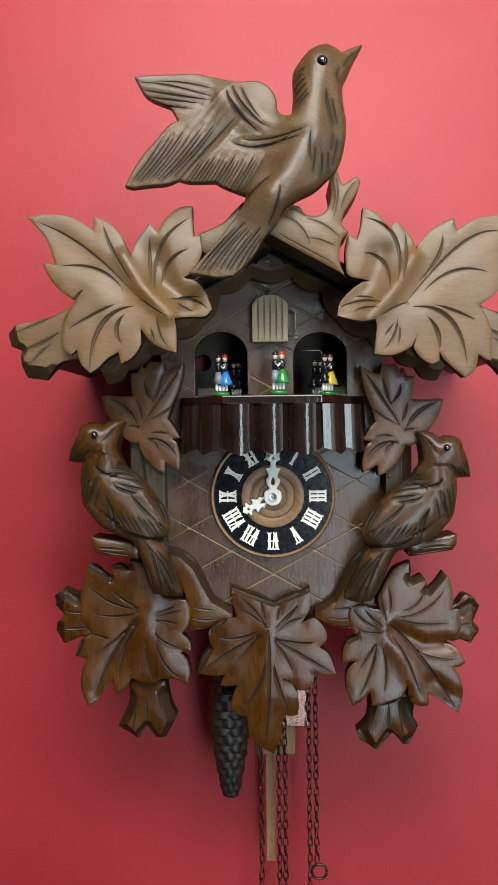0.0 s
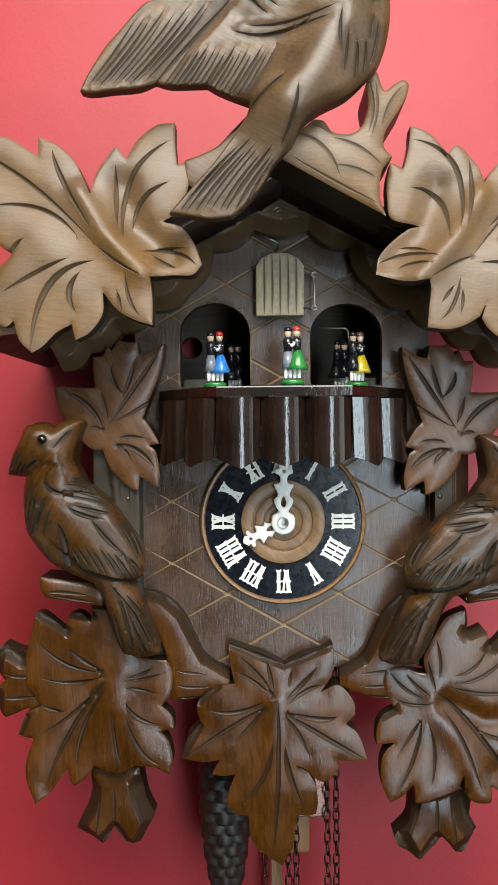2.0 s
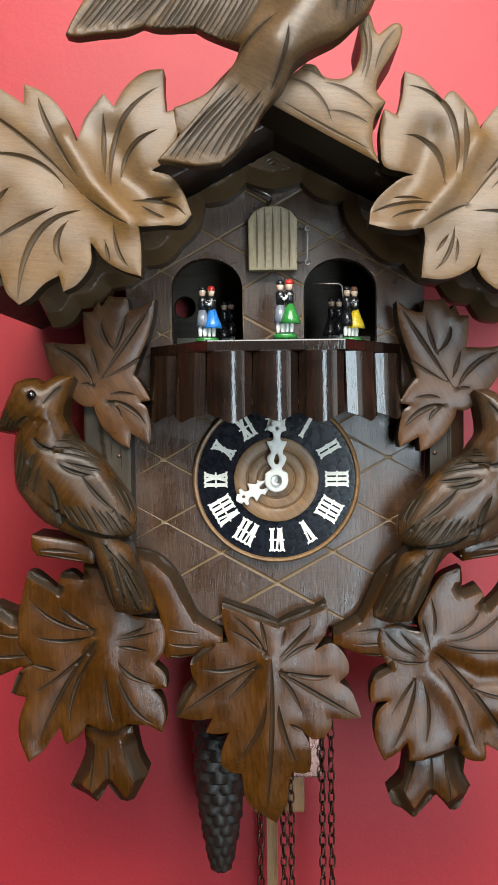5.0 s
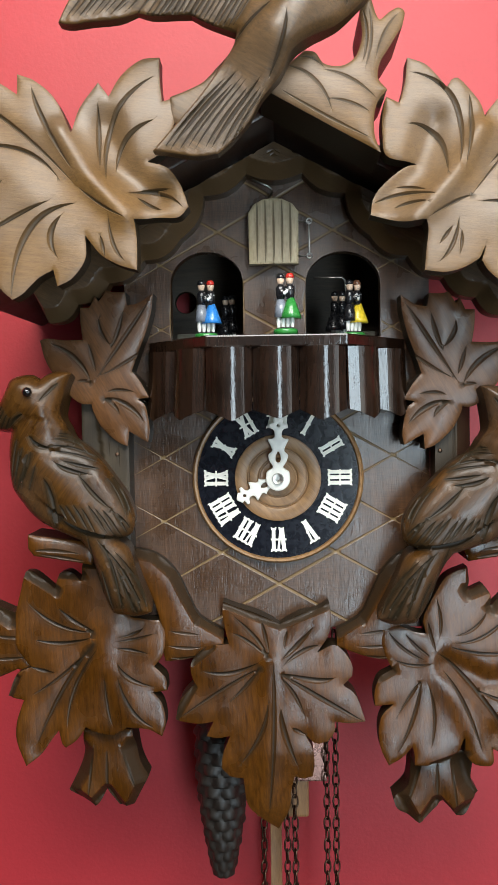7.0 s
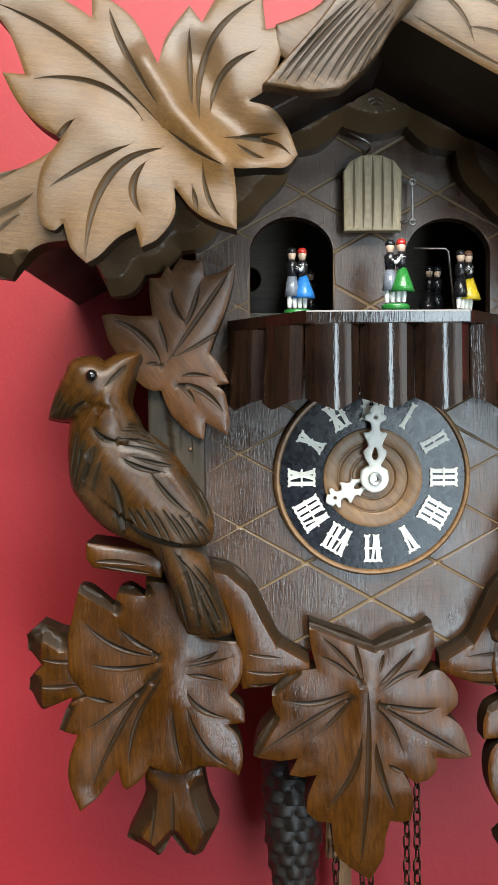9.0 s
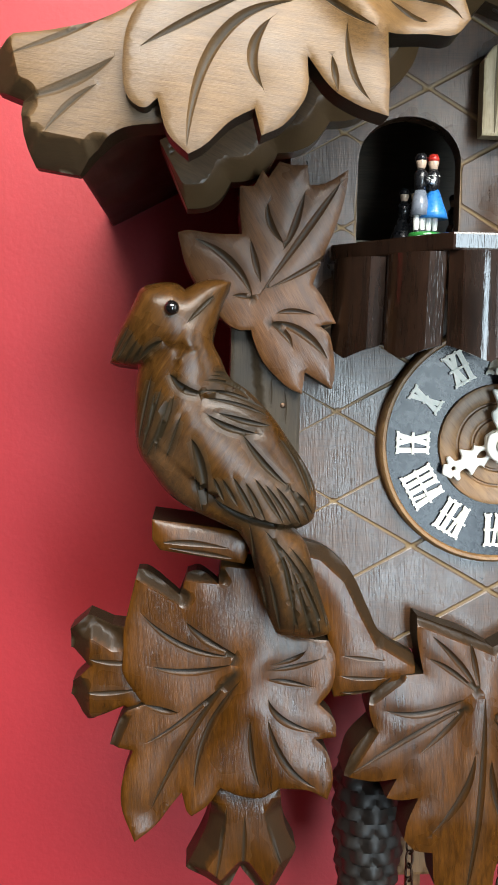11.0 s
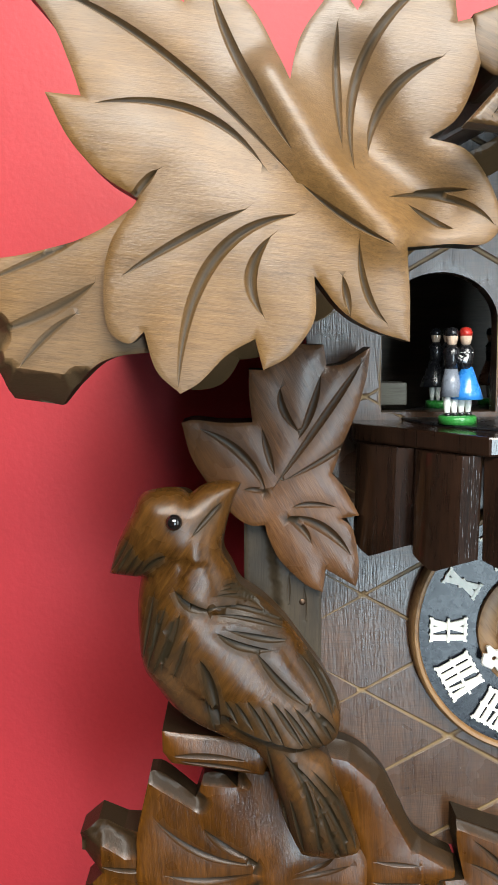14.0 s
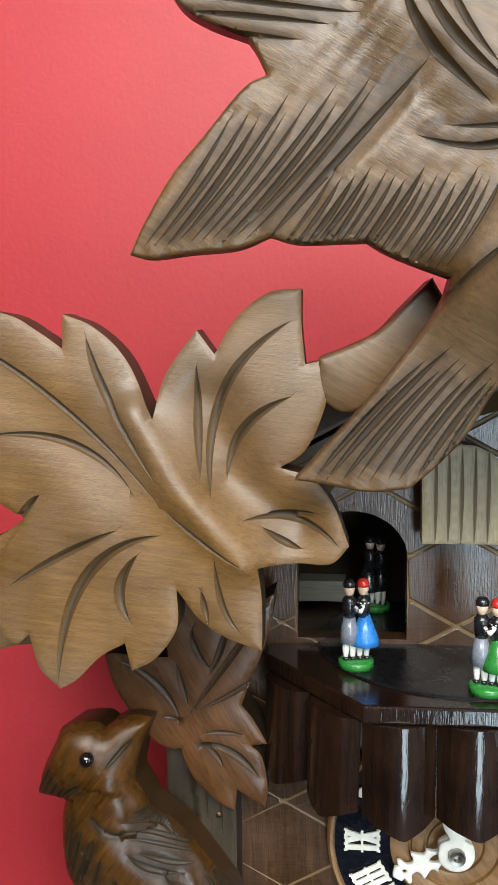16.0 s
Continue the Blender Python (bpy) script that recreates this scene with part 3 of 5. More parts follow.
CENTRE_LEAF_CUTS += (
    (1.8, (-56, -131), (-30, -114), (-11, -103)),
    (1.8, (-28, -122), (-18, -112), (-11, -103)),
    (2.6, (29, -109), (18, -110), (2, -106)),
    (2.2, (45, -133), (22, -120), (0, -106)),
    (2.2, (-22, -156), (-11, -139), (-7, -122)),
    (2.6, (9, -158), (2, -139), (0, -125)),
    (1.8, (13, -140), (9, -138), (6, -136)),
    (1.6, (13, -130), (7, -117), (0, -108)),
)
LOW_STUB = (
    [(-110, -139), (-111, -154), (-114, -163)],
    [(-120, -175)],
    [(-105, -184), (-102, -181)],
    [(-98, -174)],
    [(-91, -183)],
    [(-83, -183)],
    [(-75, -168), (-80, -157)],
    [(-83, -139)],
)
SIDE_STUB = (
    [(-137, -73)],
    [(-150, -72)],
    [(-159, -68)],
    [(-166, -74)],
    [(-166, -82)],
    [(-158, -88)],
    [(-165, -95)],
    [(-166, -101)],
    [(-159, -110)],
    [(-145, -104)],
    [(-137, -108)],
)
ROOF_STUB = (
    [(-130, 140), (-145, 130), (-161, 125)],
    [(-174, 123)],
    [(-182, 117)],
    [(-180, 108)],
    [(-172, 105)],
    [(-172, 103), (-172, 97)],
    [(-171, 91)],
    [(-169, 86)],
    [(-156, 84), (-150, 91), (-142, 97)],
    [(-127, 99)],
)
PERCH = (
    [(-134, -27.5)],
    [(-134, -35)],
    [(-131, -39), (-118, -41)],
    [(-100, -44)],
    [(-96, -33), (-115, -30)],
)
VINE = (
    [(-84, -37), (-68, -41), (-57, -51), (-50, -65), (-44, -76)],
    [(-31, -84)],
    [(-31, -92), (-48, -98)],
    [(-63, -100), (-65, -90), (-66, -76), (-72, -60)],
    [(-81, -49)],
)
# the roof edge's other leaf is broader and turned a little
ROOF_LEAF_EAST = (
    [(62, 199), (70, 196), (75, 191), (79, 186)],
    [(80, 185)],
    [(82, 188), (85, 189), (90, 184), (95, 177)],
    [(97, 170)],
    [(99, 174), (107, 183), (115, 188), (119, 190)],
    [(123, 191), (124, 186)],
    [(125, 183)],
    [(131, 187), (139, 191), (146, 192), (154, 193)],
    [(164, 191), (159, 180), (155, 171)],
    [(155, 165)],
    [(158, 159), (151, 142), (145, 136)],
    [(138, 132), (143, 124), (146, 113), (146, 104), (145, 95)],
)
ROOF_LEAF_EAST += (
    [(144, 95), (141, 96)],
    [(137, 99)],
    [(136, 94), (134, 88), (129, 84)],
    [(127, 84), (119, 91), (114, 96)],
    [(111, 101)],
    [(111, 95), (107, 93), (103, 94), (97, 99)],
    [(94, 104)],
    [(96, 111)],
    [(93, 105), (86, 101), (78, 99)],
    [(68, 100), (69, 110), (70, 118)],
    [(69, 123), (60, 122)],
    [(44, 126), (46, 135), (52, 142), (60, 148)],
)
ROOF_LEAF_EAST += (
    [(66, 150), (52, 153), (50, 163), (50, 172)],
    [(52, 181)],
    [(58, 178)],
    [(59, 181), (61, 189)],
)
ROOF_LEAF_EAST_CUTS = (
    (1.6, (154, 181), (127, 173), (90, 134)),
    (1.2, (90, 134), (82, 131), (70, 124)),
    (2, (115, 179), (111, 164), (99, 149)),
    (1.8, (144, 154), (122, 155), (102, 142)),
    (1.8, (90, 181), (90, 166), (87, 148)),
    (2.2, (64, 192), (83, 178), (84, 148)),
    (2.2, (62, 168), (75, 163), (79, 145)),
    (1.6, (73, 134), (60, 136), (46, 132)),
)
ROOF_LEAF_EAST_CUTS += (
    (1.2, (69, 137), (63, 139), (56, 139)),
    (1.5, (69, 131), (62, 131), (55, 129)),
    (1.8, (110, 132), (122, 128), (135, 122)),
    (2.6, (94, 131), (118, 123), (129, 94)),
    (2.4, (104, 124), (110, 114), (111, 103)),
    (1.5, (84, 124), (81, 112), (75, 104)),
    (1.3, (81, 120), (78, 116), (75, 112)),
    (1.2, (85, 118), (85, 113), (84, 107)),
)
CORNER_LEAF_EAST = (
    [(84, -64), (91, -54)],
    [(102, -49), (103, -56), (103, -62)],
    [(111, -59), (114, -64)],
    [(115, -71), (122, -64)],
    [(127, -57), (132, -64), (134, -77)],
    [(133, -85)],
    [(138, -85), (139, -98), (134, -106)],
    [(126, -111), (132, -112), (138, -117)],
    [(142, -124), (139, -127)],
    [(134, -128), (138, -136), (140, -148)],
)
CORNER_LEAF_EAST += (
    [(137, -162), (130, -157), (121, -151)],
    [(114, -147), (114, -154)],
    [(112, -156), (104, -155)],
    [(99, -150), (99, -141)],
    [(96, -148), (90, -154), (81, -156)],
    [(72, -156), (72, -150)],
    [(71, -146), (65, -152)],
    [(58, -156), (54, -147), (53, -137), (55, -129)],
    [(61, -123)],
    [(51, -124), (51, -116), (54, -109)],
)
CORNER_LEAF_EAST += (
    [(61, -105), (57, -96), (55, -89)],
    [(56, -82), (65, -81), (73, -84)],
    [(79, -85), (78, -76)],
)
CORNER_LEAF_EAST_CUTS = (
    (2.2, (85, -95), (108, -119), (135, -159)),
    (1.6, (88, -105), (99, -123), (108, -148)),
    (1.6, (94, -90), (111, -86), (127, -71)),
    (1.4, (95, -86), (105, -82), (112, -73)),
    (1.8, (92, -92), (109, -96), (130, -95)),
    (1.8, (63, -149), (72, -129), (76, -110)),
    (1.5, (63, -129), (71, -117), (75, -111)),
)
CORNER_LEAF_EAST_CUTS += (
    (1.5, (80, -113), (83, -129), (81, -146)),
    (1.5, (62, -99), (71, -102), (82, -101)),
    (1.5, (59, -84), (67, -93), (78, -99)),
    (1.5, (68, -85), (74, -92), (81, -97)),
    (1.5, (86, -87), (87, -78), (85, -66)),
    (1.5, (84, -94), (82, -87), (80, -78)),
    (1.6, (107, -116), (119, -121), (134, -122)),
)
LOW_STUB_EAST = (
    [(72, -152), (71, -167), (69, -173)],
    [(62, -180), (64, -185)],
    [(71, -190), (77, -192)],
    [(84, -185)],
    [(89, -180)],
    [(93, -184)],
    [(97, -190), (102, -188)],
    [(109, -176), (105, -169), (102, -152)],
)
SIDE_STUB_EAST = (
    [(131, -84)],
    [(138, -81), (143, -75)],
    [(150, -77)],
    [(154, -83), (153, -88)],
    [(149, -95)],
    [(153, -99), (153, -103)],
    [(147, -111)],
    [(139, -108), (131, -108)],
)
# ---- the room ----
def slab(name, size, at, material, label):
    ob = part(name, box(size, at), material, None)
    return tagged(ob, label, "wall" if "wall" in name else name, kind="structure")


EAST, WEST = ROOM_EAST, -2.2
MIDX, WIDE = (EAST + WEST) / 2, EAST - WEST
slab("wall_north", (WIDE, 0.12, ROOM_HIGH), (MIDX, WALL + 0.06, ROOM_HIGH / 2), WALL_PAINT, "matt red painted plaster wall behind the clock")
slab("floor", (WIDE, WALL - ROOM_BACK, 0.1), (MIDX, (WALL + ROOM_BACK) / 2, -0.05), CARPET, "brown floor of the room")
slab("wall_west", (0.12, WALL - ROOM_BACK, ROOM_HIGH), (WEST - 0.06, (WALL + ROOM_BACK) / 2, ROOM_HIGH / 2), CREAM, "plain buff side wall of the room")


def wall_with_window(name, window, along, lo, hi, plane):
    """A plain wall with a window opening and its frame; along: 0 for a wall that runs in x, 1 for one in y."""
    bm, fr = bmesh.new(), bmesh.new()
    mid, level, w, h = window
    a0, a1, z0, z1 = mid - w / 2, mid + w / 2, level - h / 2, level + h / 2

    def block(u0, u1, v0, v1, thick, off, target, bevel=0.0):
        size, at = [u1 - u0, thick, v1 - v0], [(u0 + u1) / 2, plane + off, (v0 + v1) / 2]
        if along:
            size[0], size[1], at[0], at[1] = size[1], size[0], at[1], at[0]
        box(size, at, bevel, target)

    off = 0.06 if along else -0.06
    for u0, u1, v0, v1 in ((lo, a0, 0, ROOM_HIGH), (a1, hi, 0, ROOM_HIGH), (a0, a1, 0, z0), (a0, a1, z1, ROOM_HIGH)):
        block(u0, u1, v0, v1, 0.12, off, bm)
    tagged(part(name, bm, CREAM, None), "plain buff wall with a window opening", "wall", kind="structure")
    for u0, u1, v0, v1 in ((a0, a0 + 0.05, z0, z1), (a1 - 0.05, a1, z0, z1), (a0 + 0.05, a1 - 0.05, z0, z0 + 0.05), (a0 + 0.05, a1 - 0.05, z1 - 0.05, z1)):
        block(u0, u1, v0, v1, 0.06, off * 1.3, fr, 0.004)
    return fr


win = thing("window_1", "white painted window behind the viewer", "window", kind="structure")
part("window_frame", wall_with_window("wall_south", BACK_WINDOW, 0, WEST, EAST, ROOM_BACK), WHITE_FRAME, win)


# This opening and its frame are unseen, added to hold the top light.
def ceiling_with_added_opening():
    x, y, w, l = ADDED_SKYLIGHT
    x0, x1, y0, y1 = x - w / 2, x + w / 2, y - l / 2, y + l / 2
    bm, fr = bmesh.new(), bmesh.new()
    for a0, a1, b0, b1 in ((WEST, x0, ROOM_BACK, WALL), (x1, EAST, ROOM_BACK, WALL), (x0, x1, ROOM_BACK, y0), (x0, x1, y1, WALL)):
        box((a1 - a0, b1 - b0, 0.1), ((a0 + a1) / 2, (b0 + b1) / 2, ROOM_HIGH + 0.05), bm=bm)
    tagged(part("ceiling", bm, CEILING_PAINT, None), "plain white ceiling with an opening added for a top light", "ceiling", kind="structure")
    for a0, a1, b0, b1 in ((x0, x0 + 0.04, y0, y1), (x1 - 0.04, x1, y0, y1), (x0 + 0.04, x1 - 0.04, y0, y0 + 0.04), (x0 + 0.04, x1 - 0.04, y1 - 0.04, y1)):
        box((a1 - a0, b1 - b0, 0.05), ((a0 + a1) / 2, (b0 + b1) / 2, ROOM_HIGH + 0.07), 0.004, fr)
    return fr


win = thing("window_2", "white painted window in the side wall", "window", kind="structure")
part("window_frame", wall_with_window("wall_east", EAST_WINDOW, 1, ROOM_BACK, WALL, EAST), WHITE_FRAME, win)
win = thing("unseen_skylight", "white painted roof window, unseen, added to the ceiling round a top light", "window", kind="structure")
part("window_frame", ceiling_with_added_opening(), WHITE_FRAME, win)

# ---- the cuckoo clock ----
clock = thing("cuckoo_clock", "large carved brown wooden cuckoo clock hanging on a red wall", "clock", at=(0, WALL, Z0))


def carve(name, *args, material, label="", holder=None, **more):
    ob = part(name, relief(name, *args, **more), material, None, label)
    return under(ob, holder or clock) if (holder is None or holder is clock) else nest(ob, holder)


def nest(ob, holder):
    ob.parent = holder
    ob.matrix_parent_inverse = (Matrix.Translation(clock.location)).inverted() if holder is clock else Matrix.Identity(4)
    return ob


def fixed(name, mesh, material, label="", holder=None):
    """A part of the clock (or of one of its parts) laid out in world metres."""
    ob = part(name, mesh, material, None, label)
    return nest(ob, holder or clock)


def smooth_noise(pts, scale, seed):
    return np.array([noise.noise((p[0] / scale, p[1] / scale, seed)) for p in pts])


# case: front plate with two arches and the cuckoo's opening, sides, back, floor
def arch_hole(xc, half, z_low, z_top):
    return np.array([(xc - half, z_low)] + [(xc - half * math.cos(a), z_top - half * 0.86 + half * 0.86 * math.sin(a)) for a in np.linspace(0, math.pi, 22)] + [(xc + half, z_low)])


SLOPE, RIDGE = 0.53, 185.0


def lattice():
    out = []
    for k in range(7):
        z = -59.5 + 35.5 * k
        for s in (-1, 1):
            x0, x1 = -83.0, 83.0
            out.append((2.1, (x0, z + s * 0.56 * x0), (0, z), (x1, z + s * 0.56 * x1)))
    return out


plate = np.array([(-84, -84), (84, -84), (84, RIDGE - SLOPE * 84), (0, RIDGE), (-84, RIDGE - SLOPE * 84)], float)
plate = np.concatenate([[plate[i] + (plate[(i + 1) % 5] - plate[i]) * k / 40 for k in range(40)] for i in range(5)])
openings = [arch_hole(-38, 20, 77, 125), arch_hole(37, 20.5, 77, 124), arch_hole(-1, 10, 120, 146)]
carve("front_plate", plate, -0.110, -0.102, lambda p, d: 0 * d, cuts=lattice(), grid=7.0, holes=openings, halo=0.0, depth=0.35, side_cut=0.0,
      material=CASE_WOOD, label="dark brown front board with a scratched diamond pattern")
for sx in (-1, 1):
    fixed("side_board", box((0.008, 0.112, 0.224), (sx * 0.080, -0.046, Z0 + 0.027), 0.001), CASE_WOOD)
fixed("bottom_board", box((0.152, 0.112, 0.008), (0, -0.046, Z0 - 0.081), 0.001), CASE_WOOD)
back_hole = np.array([(-58 + 7 * math.cos(a), 108 + 7 * math.sin(a)) for a in np.linspace(0, 2 * math.pi, 24, endpoint=False)])
inner = np.array([(-75, -76), (75, -76), (75, 140), (0, 178), (-75, 140)], float)
carve("inner_panel", inner, -0.026, -0.020, lambda p, d: 0 * d, grid=20.0, holes=[back_hole], side_cut=0.0, material=INNER_WOOD, label="raw wooden inner panel with a round hole, coloured dark for the shade inside")

for sx in (-1, 1):
    fixed("inner_block", box((0.020, 0.012, 0.009), (sx * 0.0500, -0.056, Z0 + 0.0800), 0.0006), PALE_BLOCK, "pale wooden block inside the case")

# roof: two boards that meet in the ridge
theta = math.atan(SLOPE)
for sx in (-1, 1):
    length = 0.164 / math.cos(theta) + 0.004
    m = Matrix.Translation((sx * 0.081, -0.0735, Z0 + (RIDGE - SLOPE * 83) / 1000 + 0.0052)) @ Matrix.Rotation(sx * theta, 4, "Y")
    bm = box((length, 0.171, 0.009), bevel=0.0012)
    bmesh.ops.transform(bm, matrix=m, verts=bm.verts)
    fixed("roof_board", bm, ROOF_WOOD, "dark stained roof board")


SCALLOPS = [(123, 86), (107, 96), (90, 107), (71, 119), (51, 130), (38, 153), (15, 164)]
SCALLOPS += [(-x, z) for x, z in reversed(SCALLOPS)]


def scallop(p, q, bulge=3.6):
    """One tongue of the bargeboard's foot, bowed downwards."""
    L = math.hypot(q[0] - p[0], q[1] - p[1])
    nx, nz = (q[1] - p[1]) / L, -(q[0] - p[0]) / L
    if nz > 0:
        nx, nz = -nx, -nz
    return [(p[0] + (q[0] - p[0]) * k / 8 + nx * bulge * math.sin(math.pi * k / 8), p[1] + (q[1] - p[1]) * k / 8 + nz * bulge * math.sin(math.pi * k / 8)) for k in range(9)]


TONGUES = [scallop(p, q) for p, q in zip(SCALLOPS, SCALLOPS[1:])]


def trim_outline():
    """The bargeboard: its top follows the roof, its foot is scalloped and arches over the cuckoo's door."""
    top = [(-133, RIDGE - 6 - SLOPE * 133), (0, RIDGE - 6), (133, RIDGE - 6 - SLOPE * 133)]
    pts = []
    for a, b in zip(top, top[1:]):
        pts += [(a[0] + (b[0] - a[0]) * k / 50, a[1] + (b[1] - a[1]) * k / 50) for k in range(50)]
    return np.array(pts + [top[-1]] + [q for t in TONGUES for q in t[:-1]] + [TONGUES[-1][-1]])


def nearest_tongue(p):
    return np.argmin([to_line(t, p) for t in TONGUES], 0)


carve("bargeboard", trim_outline(), -0.111, -0.1102, lambda p, d: 17.0 + 0 * d, cuts=[(1.2, (s * 129, RIDGE - 12.4 - SLOPE * 129), (s * 62, RIDGE - 12.4 - SLOPE * 62), (s * 1, RIDGE - 12.8)) for s in (-1, 1)]
      + [(0.8, (s * 129, RIDGE - 10.2 - SLOPE * 129), (s * 62, RIDGE - 10.2 - SLOPE * 62), (s * 1, RIDGE - 10.6)) for s in (-1, 1)],
      grid=1.6, depth=0.5, side_cut=0.7, zone=nearest_tongue, chamfers=[(p, q, 7.5) for t in TONGUES for p, q in zip(t, t[1:])], material=TRIM_WOOD, label="dark scalloped bargeboard under the roof")

# balcony with its skirt of slats

def shelf_mesh():
    bm = bmesh.new()
    plan = [(-0.069, -0.1105), (-0.069, -0.121), (-0.035, -0.163), (0.035, -0.163), (0.069, -0.121), (0.069, -0.1105)]
    low = [bm.verts.new((x, y, Z0 + 0.0685)) for x, y in plan]
    high = [bm.verts.new((x, y, Z0 + 0.0745)) for x, y in plan]
    bm.faces.new(high)
    bm.faces.new(list(reversed(low)))
    for i in range(6):
        j = (i + 1) % 6
        bm.faces.new((low[i], low[j], high[j], high[i]))
    bmesh.ops.recalc_face_normals(bm, faces=bm.faces)
    bmesh.ops.bevel(bm, geom=bm.edges[:], offset=0.0008, segments=2, profile=0.6, affect="EDGES")
    return bm


balcony = fixed("balcony", shelf_mesh(), SLAT_WOOD, "dark varnished balcony shelf")


def slat_mesh(width, height, seed):
    """A slat with a gently rounded front, steep bevelled flanks and a pointed foot; its back in the plane y = 0."""
    rnd = random.Random(seed)
    bm = bmesh.new()
    w = width / 2
    drop = 0.0052 + rnd.uniform(-0.0006, 0.0006)
    tip = w * rnd.uniform(-0.15, 0.25)
    bev = 0.0038
    cross = [(-w, 0.0), (-w, -0.0008), (-w + bev - 0.0004, -0.0042), (-w + bev, -0.0046)]
    for k in range(1, 8):
        u = -1 + k / 4
        cross.append((u * (w - bev), -0.0046 - 0.0021 * (1 - u * u)))
    cross += [(w - bev, -0.0046), (w - bev + 0.0004, -0.0042), (w, -0.0008), (w, 0.0)]
    rows = []
    for s in (0.0, 0.33, 0.66, 1.0):
        row = []
        for x, y in cross:
            reach = (w - x) / (w - tip) if x > tip else (x + w) / (w + tip)
            row.append(bm.verts.new((x, y, -s * (height + drop * reach))))
        rows.append(row)
    n = len(cross)
    for a, b in zip(rows, rows[1:]):
        for i in range(n - 1):
            f = bm.faces.new((a[i], a[i + 1], b[i + 1], b[i]))
            f.smooth = 3 <= i <= n - 5
        bm.faces.new((a[n - 1], a[0], b[0], b[n - 1]))
    bm.faces.new(list(reversed(rows[0])))
    bm.faces.new(rows[-1])
    bmesh.ops.recalc_face_normals(bm, faces=bm.faces)
    return bm


def hang_slats(a, b, count, seed):
    a, b = Vector(a), Vector(b)
    way = (b - a).normalized()
    turn = math.atan2(way.y, way.x)
    for i in range(count):
        p = a + (b - a) * ((i + 0.5) / count)
        bm = slat_mesh((b - a).length / count - 0.0004, 0.031, seed + i)
        bmesh.ops.transform(bm, matrix=Matrix.Translation((p.x, p.y, Z0 + 0.0683)) @ Matrix.Rotation(turn, 4, "Z") @ Matrix.Rotation(radians(-2), 4, "X"), verts=bm.verts)
        fixed("slat", bm, SLAT_WOOD, holder=balcony)


hang_slats((-0.0675, -0.1205, 0), (-0.0355, -0.159, 0), 2, 10)
hang_slats((-0.0355, -0.159, 0), (0.0345, -0.159, 0), 3, 20)
hang_slats((0.0345, -0.159, 0), (0.0675, -0.1205, 0), 2, 30)
fixed("carousel_disc", lathe([(0.0, 0.0753), (0.0505, 0.0753), (0.051, 0.0749), (0.051, 0.0746)], (0.0, -0.1055, Z0), 72, "z"), BLACK_DISC, "black lacquered turntable of the dancers")

# dial
dial = fixed("dial", lathe([(0.0232, 0.0), (0.0232, 0.0042), (0.0445, 0.0042), (0.0445, 0.0)], (0, -0.110, Z0), 120), BLACK_RING, "round black dial with white Roman numerals")
fixed("dial_rim", lathe([(0.0443, 0.0), (0.0443, 0.0046), (0.0449, 0.0056), (0.046, 0.0058), (0.0468, 0.005), (0.0472, 0.0035), (0.0472, 0.0)], (0, -0.110, Z0), 120), TURNED_WOOD, "turned brown wooden rim", holder=dial)
centre = [(0.0, 0.0048), (0.006, 0.0048)]
for r in (0.0105, 0.0165):
    centre += [(r - 0.0009, 0.0052), (r - 0.0005, 0.0041), (r, 0.0041), (r + 0.0005, 0.0054), (r + 0.0015, 0.0058)]
centre += [(0.0222, 0.0062), (0.0236, 0.0058), (0.0238, 0.0042)]
fixed("dial_centre", lathe(centre, (0, -0.110, Z0), 120), TURNED_WOOD, "turned wooden dial centre with rings", holder=dial)


